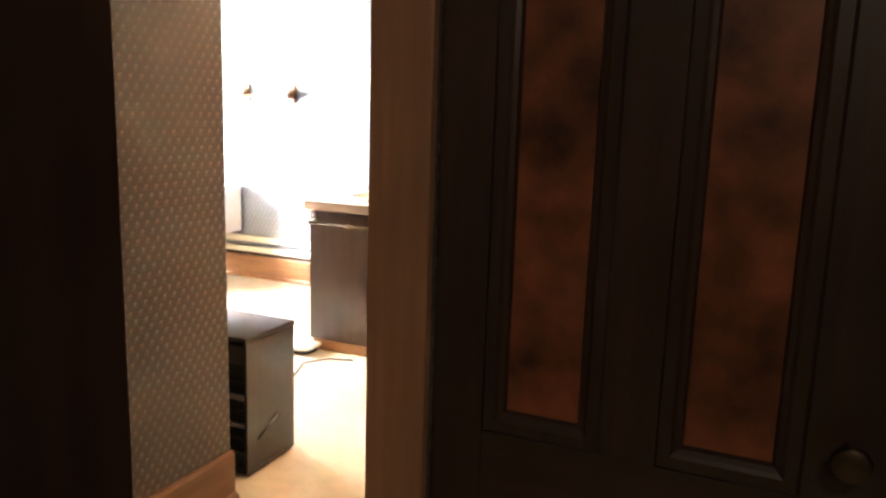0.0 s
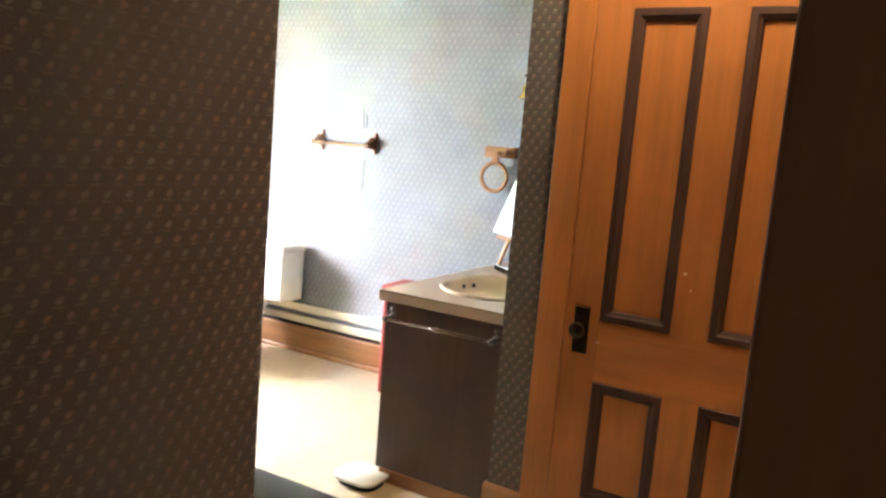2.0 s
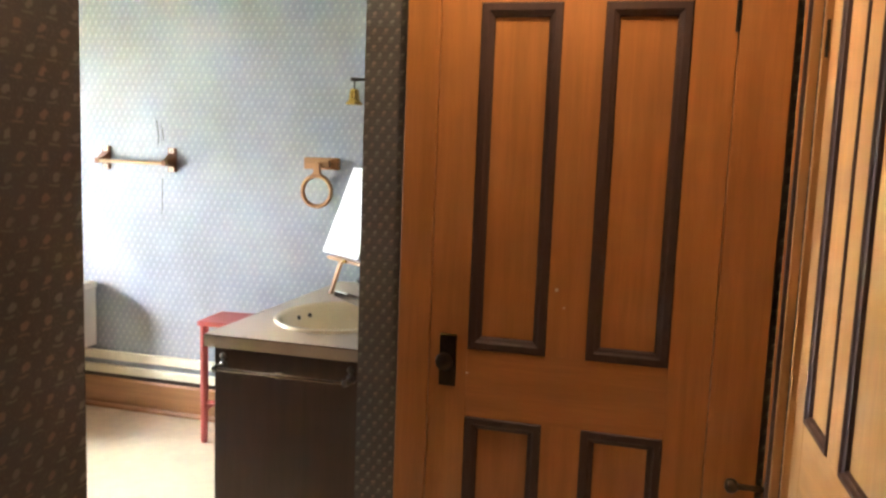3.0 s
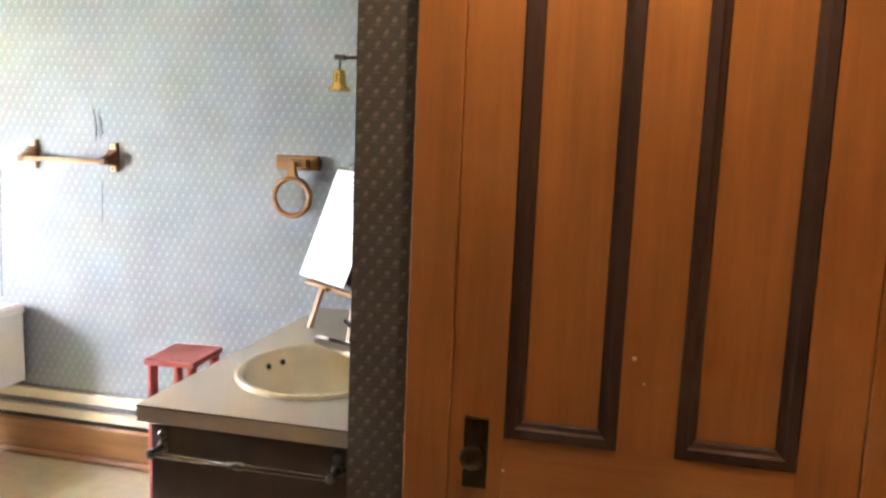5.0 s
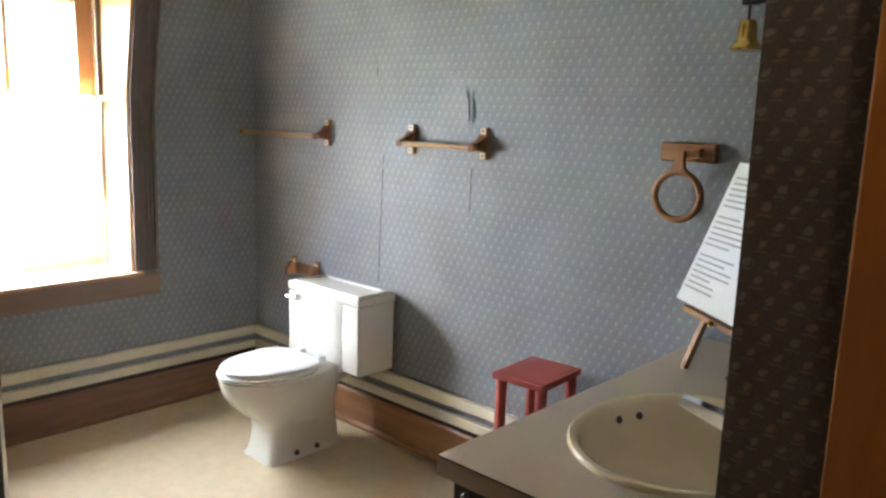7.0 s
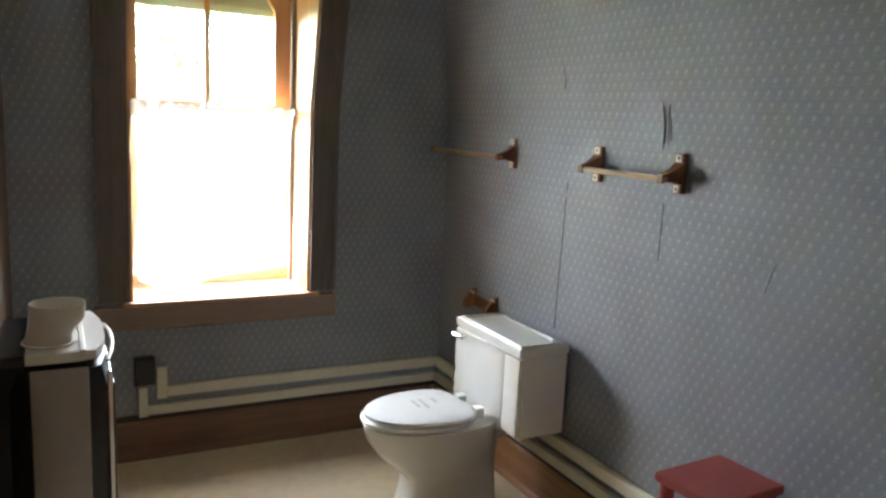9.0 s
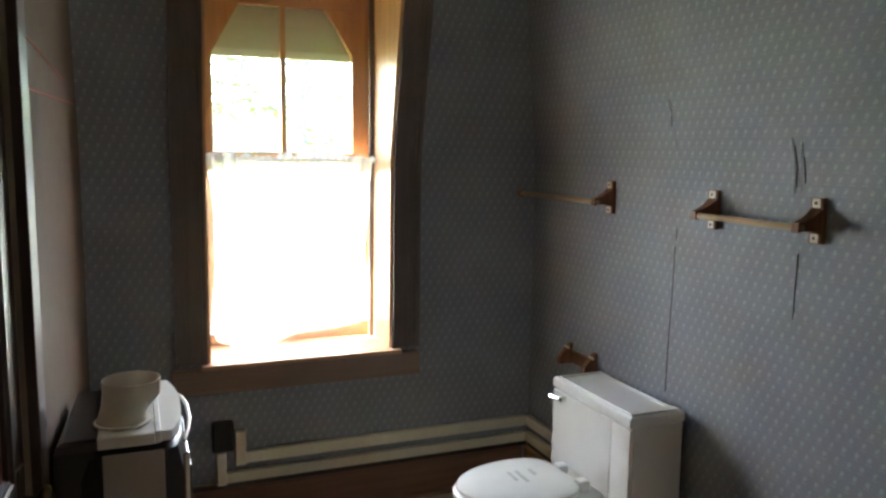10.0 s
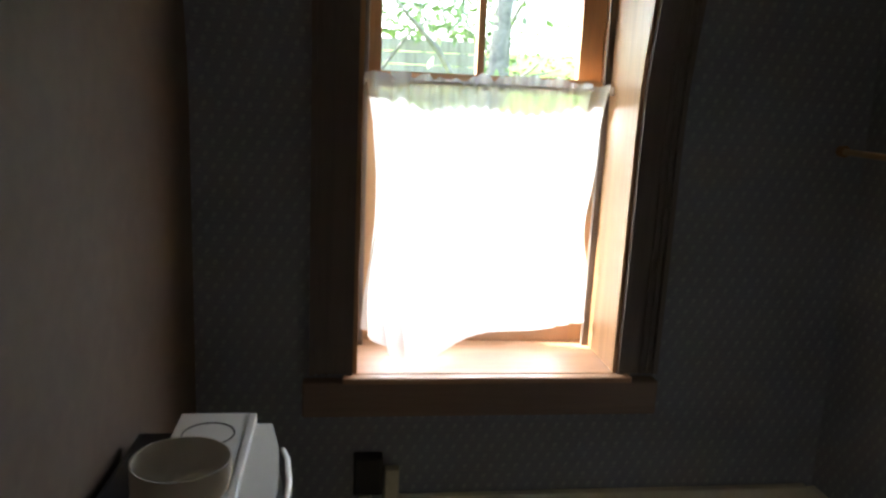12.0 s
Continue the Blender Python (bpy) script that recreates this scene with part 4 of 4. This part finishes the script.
si = thing("sink", (SX, SY, 0.784), "cream oval drop-in basin in the worktop", "sink")
prof = [(1.0, 0.0), (1.0, 0.006), (0.985, 0.011), (0.95, 0.012), (0.915, 0.008), (0.89, -0.004), (0.86, -0.04), (0.80, -0.085), (0.66, -0.125), (0.42, -0.143), (0.12, -0.148), (0.10, -0.160), (0.40, -0.158), (0.68, -0.140), (0.83, -0.095), (0.90, -0.03)]
part("basin", lathe(B(), prof, 48, None, SA, SB, False), M_PORC_CREAM, si, "cream porcelain basin", True)
part("drain", lathe(B(), [(0.024, -0.1475), (0.024, -0.144), (0.018, -0.145), (0.004, -0.146)], 20), M_CHROME, si, "chrome drain", True)
for a in (165, 150):
    r = radians(a)
    c, s = math.cos(r), math.sin(r)
    part("overflow_hole", lathe(B(), [(0.009, 0), (0.009, 0.002), (0.004, 0.0025)], 14, Matrix.Translation((SA * 0.862 * c, SB * 0.862 * s, -0.030)) @ Vector((-c, -s, 0.35)).to_track_quat("Z", "Y").to_matrix().to_4x4()), M_BLACK, si, "dark overflow hole", True)

fa = thing("faucet", (-0.905, 2.625, 0.794), "chrome single-lever faucet behind the basin", "faucet")
part("base", lathe(B(), [(0.026, 0), (0.026, 0.008), (0.020, 0.014), (0.019, 0.05), (0.016, 0.062)], 20), M_CHROME, fa, "", True)
part("spout", loft(B(), [[(x, y - w, z), (x, y + w, z), (x, y + w, z + h), (x, y - w, z + h)] for x, y, z, w, h in ((0.01, 0, 0.012, 0.017, 0.042), (-0.05, -0.022, 0.038, 0.016, 0.032), (-0.10, -0.042, 0.062, 0.014, 0.024), (-0.138, -0.058, 0.080, 0.012, 0.017))]), M_CHROME, fa, "", True)
part("lever", loft(B(), [[(x, y - w, z), (x, y + w, z), (x, y + w, z + 0.008), (x, y - w, z + 0.008)] for x, y, z, w in ((0.016, 0, 0.060, 0.015), (-0.02, 0.012, 0.082, 0.014), (-0.085, 0.03, 0.125, 0.009))]), M_CHROME, fa, "", True)


# ---------------------------------------------------------------- easel with a sheet
def easel():
    """Local x along the ledge, local -y towards the reader."""
    e = thing("table_easel", (-1.150, 2.990, 0.784), "small wooden table easel on the worktop", "easel", -38)
    r = 0.26
    def up(x, z, out=0.0):
        return (x, r * (z) - out, z)
    for x0, x1 in ((-0.13, -0.035), (0.13, 0.035)):
        part("leg", loft(B(), [[(x - 0.010, y - 0.007, z), (x + 0.010, y - 0.007, z), (x + 0.010, y + 0.007, z), (x - 0.010, y + 0.007, z)] for x, y, z in ((x0, -0.02, 0.0), (x1, 0.11, 0.52))]), M_OAK_Z, e)
    part("back_leg", loft(B(), [[(x - 0.009, y - 0.007, z), (x + 0.009, y - 0.007, z), (x + 0.009, y + 0.007, z), (x - 0.009, y + 0.007, z)] for x, y, z in ((0, 0.23, 0.0), (0, 0.115, 0.50))]), M_OAK_Z, e)
    part("ledge", obox(-0.165, 0.165, -0.022, 0.040, 0.152, 0.167, 0.003), M_OAK, e)
    part("knob", lathe(B(), [(0.006, 0), (0.010, 0.008), (0.005, 0.014)], 12, Matrix.Translation((0, -0.022, 0.159)) @ Matrix.Rotation(radians(90), 4, "X")), M_BRASS, e, "brass knob", True)
    c = thing("clipboard", (-1.150, 2.990, 0.784), "printed white sheet on a clipboard, on the easel", "clipboard", -38)
    bd = part("board", loft(B(), [[(-0.145, y, z), (0.145, y, z), (0.145, y + 0.004, z), (-0.145, y + 0.004, z)] for y, z in ((0.000, 0.168), (0.098, 0.565))]), M_VAN, c)
    part("sheet", loft(B(), [[(-0.147 - k, y, z), (0.147 - k, y, z), (0.147 - k, y + 0.0015, z), (-0.147 - k, y + 0.0015, z)] for y, z, k in ((-0.026, 0.180, 0.050), (0.032, 0.36, 0.025), (0.094, 0.556, 0.0))]), M_PAPERW, c, "white printed sheet")
    random.seed(5)
    for i in range(21):
        z = 0.515 - i * 0.0148
        if i in (6, 13):
            continue
        y = (0.094 - (0.556 - z) * (0.062 / 0.196)) if z > 0.36 else (0.032 - (0.36 - z) * (0.058 / 0.18))
        k = 0.050 * (0.556 - z) / 0.361
        wd = 0.10 + 0.14 * random.random()
        part("text_line", obox(-0.125 - k, -0.125 - k + wd, y - 0.0018, y + 0.0005, z, z + 0.0042), M_INK, c)
    part("heading", obox(-0.06, 0.06, 0.0865, 0.0885, 0.530, 0.541), M_INK, c)
    bm = obox(-0.05, 0.05, 0.082, 0.105, 0.556, 0.580, 0.004)
    part("clip", bm, M_BLACK, c, "black spring clip")


easel()


# ---------------------------------------------------------------- portable air conditioner
def conditioner():
    a = thing("portable_air_conditioner", (-3.015, 1.712, 0), "black and grey portable air conditioner with a white hose collar", "air conditioner")
    a.matrix_basis = a.matrix_basis @ Matrix.Diagonal((1, 1, 1.03, 1))
    def outline(z, d=0.0):
        pts = [(0.235 - d, -0.10), (0.235 - d, 0.075), (0.21 - d, 0.118 - d), (0.10, 0.132 - d), (-0.10, 0.132 - d), (-0.21 + d, 0.118 - d), (-0.235 + d, 0.07), (-0.235 + d, -0.09 + d), (-0.15 + d, -0.135 + d), (0.10 - d, -0.135 + d), (0.215 - d, -0.135 + d)]
        return [(x, y, z) for x, y in pts]
    part("body", loft(B(), [outline(0.02, 0.012), outline(0.04), outline(0.66), outline(0.715, 0.012), outline(0.738, 0.05)]), M_BLACK, a, "black plastic body", True)
    part("side_panel", obox(0.232, 0.242, -0.072, 0.072, 0.05, 0.725, 0.004), M_GREYPL, a, "warm grey side panel", True)
    part("back_cover", loft(B(), [[(x, y, z) for x, y in ((0.222 - e, -0.180 + e), (0.222 - e, -0.086), (-0.23 + e, -0.086), (-0.23 + e, -0.156 + e))] for z, e in ((0.02, 0.01), (0.04, 0.0), (0.735, 0.0), (0.752, 0.006), (0.758, 0.018))]), M_BLACK, a, "deep black back of the case")
    part("front_grille", obox(-0.20, 0.20, 0.128, 0.140, 0.08, 0.66, 0.006), M_BLACK, a)
    g = part("grille_edge", obox(0.20, 0.216, 0.118, 0.134, 0.08, 0.70, 0.005), M_CHROME, a, "silver edge strip")
    part("top_panel", prism(B(), [(-0.24, 0.065), (0.21, 0.065), (0.21, 0.092), (0.16, 0.110), (0.08, 0.122), (-0.04, 0.125), (-0.14, 0.118), (-0.24, 0.098)], "z", 0.736, 0.762), M_WHITEPL, a, "pale top panel")
    part("top_handle", tube(B(), [(0.205, 0.120, 0.728), (0.15, 0.134, 0.737), (0.07, 0.143, 0.741), (-0.05, 0.143, 0.741), (-0.14, 0.134, 0.737), (-0.195, 0.122, 0.728)], 0.0055, 10), M_WHITEPL, a, "", True)
    for dx, dy in ((0.17, 0.09), (0.17, -0.09), (-0.17, 0.09), (-0.17, -0.09)):
        part("castor", rod(B(), (dx - 0.012, dy, 0.018), (dx + 0.012, dy, 0.018), 0.018), M_BLACK, a, "", True)
    pl = part("hose_plate", obox(-0.275, 0.245, -0.082, 0.052, 0.742, 0.770, 0.003), M_WHITEPL, a, "white slotted window plate")
    part("plate_edge", obox(-0.262, 0.245, 0.052, 0.066, 0.744, 0.775, 0.002), M_WHITEPL, pl)
    part("port_ring", lathe(B(), [(0.049, 0.0), (0.049, 0.0022), (0.0465, 0.0022), (0.0465, 0.0)], 32, Matrix.Translation((-0.18, -0.015, 0.769)), cap=False), M_BLACK, pl, "dark edge of a round port", True)
    hc = thing("hose_collar", (-2.882, 1.712, 0.795), "open white plastic hose collar on the air conditioner", "hose collar")
    def circle(r, cy, z):
        return [(r * math.cos(2 * math.pi * i / 40), cy + r * math.sin(2 * math.pi * i / 40), z) for i in range(40)]
    part("sleeve", loft(B(), [circle(0.064, -0.026, 0.0), circle(0.059, -0.024, 0.018), circle(0.059, -0.019, 0.036), circle(0.064, -0.009, 0.052), circle(0.070, -0.001, 0.068), circle(0.0710, 0, 0.09), circle(0.0715, 0, 0.112), circle(0.0690, 0, 0.112), circle(0.0685, 0, 0.09), circle(0.067, -0.001, 0.068), circle(0.061, -0.009, 0.052), circle(0.055, -0.019, 0.036), circle(0.055, -0.024, 0.018), circle(0.055, -0.024, 0.006)], False), M_COLLAR, hc, "", True)
    part("flange", lathe(B(), [(0.070, 0.0), (0.070, 0.004), (0.060, 0.006), (0.060, 0.0)], 40, Matrix.Translation((0, -0.024, 0)), cap=False), M_WHITEPL, hc, "", True)
    part("floor_disc", lathe(B(), [(0.056, 0.001), (0.056, 0.004), (0.002, 0.004)], 40, Matrix.Translation((0, -0.024, 0))), M_GREYPL, hc)


conditioner()


# ---------------------------------------------------------------- heater in the recess, scale and cord
def heater():
    h = thing("space_heater", (-0.90, 0.98, 0), "black box-shaped space heater in the recess", "heater")
    x0, x1, y0, y1, z0, z1 = -0.22, 0.228, -0.117, 0.155, 0.03, 0.50
    part("top", obox(x0 - 0.004, x1 + 0.004, y0 - 0.006, y1 + 0.004, z1 - 0.02, z1, 0.006), M_BLACKMETAL, h, "black enamel top", True)
    part("side", obox(x1 - 0.012, x1, y0, y1, z0, z1 - 0.02, 0.003), M_BLACKMETAL, h)
    part("side", obox(x0, x0 + 0.012, y0, y1, z0, z1 - 0.02, 0.003), M_BLACKMETAL, h)
    part("back", obox(x0 + 0.012, x1 - 0.012, y1 - 0.012, y1, z0, z1 - 0.02), M_BLACKMETAL, h)
    part("base", obox(x0, x1, y0, y1, z0 - 0.02, z0, 0.003), M_BLACKMETAL, h)
    fr = part("front", obox(x0 + 0.012, x1 - 0.012, y0 + 0.03, y0 + 0.04, z0, z1 - 0.02), M_BLACK, h)
    part("control_strip", obox(x0 + 0.014, x1 - 0.014, y0 + 0.004, y0 + 0.03, 0.40, 0.47, 0.004), M_BLACKMETAL, fr)
    for i in range(6):
        part("grille_bar", obox(x0 + 0.014, x1 - 0.014, y0 + 0.01, y0 + 0.028, 0.07 + i * 0.05, 0.085 + i * 0.05, 0.003), M_GREYPL if i in (2, 4) else M_BLACKMETAL, fr)
    for x in (0.06, 0.15):
        part("dial", rod(B(), (x, y0 + 0.004, 0.435), (x, y0 - 0.012, 0.435), 0.016), M_CHROME, fr, "chrome dial", True)
    bm = B()
    tube(bm, [(x1 + 0.001, -0.06, 0.12), (x1 + 0.012, -0.03, 0.15), (x1 + 0.012, 0.03, 0.17), (x1 + 0.001, 0.06, 0.18)], 0.004, 8)
    part("side_handle", bm, M_BLACK, h, "", True)
    for dx in (x0 + 0.03, x1 - 0.03):
        for dy in (y0 + 0.03, y1 - 0.03):
            part("foot", rod(B(), (dx, dy, 0), (dx, dy, 0.012), 0.014), M_RUBBER, h)


heater()

sc = thing("bathroom_scale", (-1.338, 2.125, 0), "flat white round-cornered scale beside the vanity", "scale")
def rrect(hx, hy, r, z, n=8):
    pts = []
    for cx, cy, a0 in ((hx - r, hy - r, 0), (-hx + r, hy - r, 90), (-hx + r, -hy + r, 180), (hx - r, -hy + r, 270)):
        for i in range(n):
            a = radians(a0 + 90 * i / (n - 1))
            pts.append((cx + r * math.cos(a), cy + r * math.sin(a), z))
    return pts
part("platform", loft(B(), [rrect(0.095, 0.085, 0.055, 0.022), rrect(0.10, 0.09, 0.06, 0.028), rrect(0.10, 0.09, 0.06, 0.036), rrect(0.095, 0.085, 0.055, 0.040)]), M_WHITEPL, sc, "white platform", True)
part("base", loft(B(), [rrect(0.085, 0.07, 0.05, 0.0), rrect(0.085, 0.07, 0.05, 0.022)]), M_BLACK, sc, "black base")
cd = thing("power_cord", (0, 0, 0), "black power cord on the floor", "cord")
part("cable", tube(B(), [(-0.90 + 0.1, 1.18, 0.005), (-0.98, 1.4, 0.005), (-1.12, 1.75, 0.005), (-1.2, 1.95, 0.005), (-1.12, 2.06, 0.005), (-1.0, 2.10, 0.005)], 0.004, 8), M_RUBBER, cd, "", True)

ds = thing("door_stop", (EAST - 0.02, 2.045, 0.55), "dark metal door stop on the passage casing", "door stop")
part("shaft", rod(B(), (0.001, 0, 0), (-0.075, 0, 0), 0.008), M_BRONZE, ds, "", True)
part("rose", rod(B(), (0.001, 0, 0), (-0.008, 0, 0), 0.02), M_BRONZE, ds, "", True)
part("knob", lathe(B(), [(0.009, 0.0), (0.018, 0.008), (0.021, 0.018), (0.018, 0.028), (0.008, 0.034)], 20, Matrix.Translation((-0.072, 0, 0)) @ Matrix.Rotation(radians(-90), 4, "Y")), M_BRONZE, ds, "rounded bronze knob", True)

# ceiling light for the passage; the hall one is added, for its fill lamp
for x, y, label in ((-0.25, 1.77, "plain ceiling light on the passage ceiling"), (1.45, -1.9, "added unseen ceiling light at the hall fill lamp")):
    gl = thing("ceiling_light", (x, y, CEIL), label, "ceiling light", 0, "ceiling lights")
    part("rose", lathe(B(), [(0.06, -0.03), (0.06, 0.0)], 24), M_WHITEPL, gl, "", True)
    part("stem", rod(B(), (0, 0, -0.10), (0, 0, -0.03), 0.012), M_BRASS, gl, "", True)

# ---------------------------------------------------------------- outdoors
part("ground", obox(-400, 400, -400, 400, -1.3, -1.2), M_GRASS, None, "mown grass outside the house", False, "structure", "ground")
part("ground_bank", prism(B(), [(-15, -1.25), (-19, 0.4), (-24, 1.7), (-32, 2.7), (-60, 3.4), (-60, -1.25)], "y", 3.9, 40), M_GRASS, None, "sunlit grassy bank outside", True, "structure", "ground")
bg = thing("fence", (-13.0, 1.0, -1.2), "weathered grey fence of level boards", "fence")
for i in range(18):
    part("board", obox(-0.012 + 0.004 * (i % 2), 0.012 + 0.004 * (i % 2), 0.02 * math.sin(i * 2.3), 2.95 + 0.03 * math.sin(i * 1.7), 0.05 + i * 0.178, 0.215 + i * 0.178), M_FENCE, bg)
for y in (0.05, 1.4, 2.8):
    part("post", obox(-0.10, -0.012, y, y + 0.09, -0.05, 3.21), M_FENCE, bg)


def tree(loc, h, r, crown_z, crown_r, leaves, seed, label, name="tree", tilt=0.0):
    random.seed(seed)
    t = thing(name, loc, label, "tree")
    bm = B()
    pts = [(0, 0, -0.1)]
    for i in range(1, 9):
        pts.append((pts[-1][0] + random.uniform(-0.05, 0.05), pts[-1][1] + tilt * h / 8 + random.uniform(-0.04, 0.04), h * i / 8))
    rings = []
    for i, p in enumerate(pts):
        rr = r * (1.25 - i / 9)
        rings.append([(p[0] + rr * math.cos(2 * math.pi * k / 10), p[1] + rr * math.sin(2 * math.pi * k / 10), p[2]) for k in range(10)])
    loft(bm, rings)
    tips = []
    for k in range(11):
        p = Vector(pts[random.randint(3, 8)])
        a = random.uniform(0, 2 * math.pi)
        q = p + Vector((math.cos(a), math.sin(a), random.uniform(0.3, 0.9))) * crown_r * random.uniform(0.5, 0.9)
        mid = (p + q) / 2 + Vector((0, 0, 0.15))
        rod(bm, p, mid, r * 0.35, r * 0.24, 7)
        rod(bm, mid, q, r * 0.24, r * 0.08, 7)
        tips += [mid, q]
    part("trunk", bm, M_BARK, t, "", True)
    vs, fs = [], []
    for k in range(leaves):
        c = random.choice(tips) + Vector((random.gauss(0, 1), random.gauss(0, 1), random.gauss(0, 0.8))) * crown_r * 0.28
        if c.z < crown_z - crown_r:
            continue
        s = random.uniform(0.05, 0.10)
        u = Vector((random.gauss(0, 1), random.gauss(0, 1), random.gauss(0, 1))).normalized()
        w = u.orthogonal().normalized()
        n = len(vs)
        vs += [tuple(c - u * s), tuple(c + w * s * 0.5), tuple(c + u * s), tuple(c - w * s * 0.5)]
        fs.append((n, n + 1, n + 2, n + 3))
    me = bpy.data.meshes.new("crown")
    me.from_pydata(vs, [], fs)
    me.materials.append(M_LEAF)
    c = new("crown", me)
    c.parent = t
    c["kind"] = "stuff"


tree((-11, 3.41, -1.2), 5.6, 0.14, 4.6, 2.2, 220, 3, "leaning tree with a grey trunk and few leaves", "tree", 0.12)
tree((-12.0, 2.35, -1.2), 5.4, 0.08, 4.75, 1.55, 3000, 8, "leafy shrub beside the fence", "shrub")
tree((-24, 6.5, -1.2), 6.5, 0.2, 3.5, 3.2, 3000, 11, "tree with light green leaves beyond the fence")
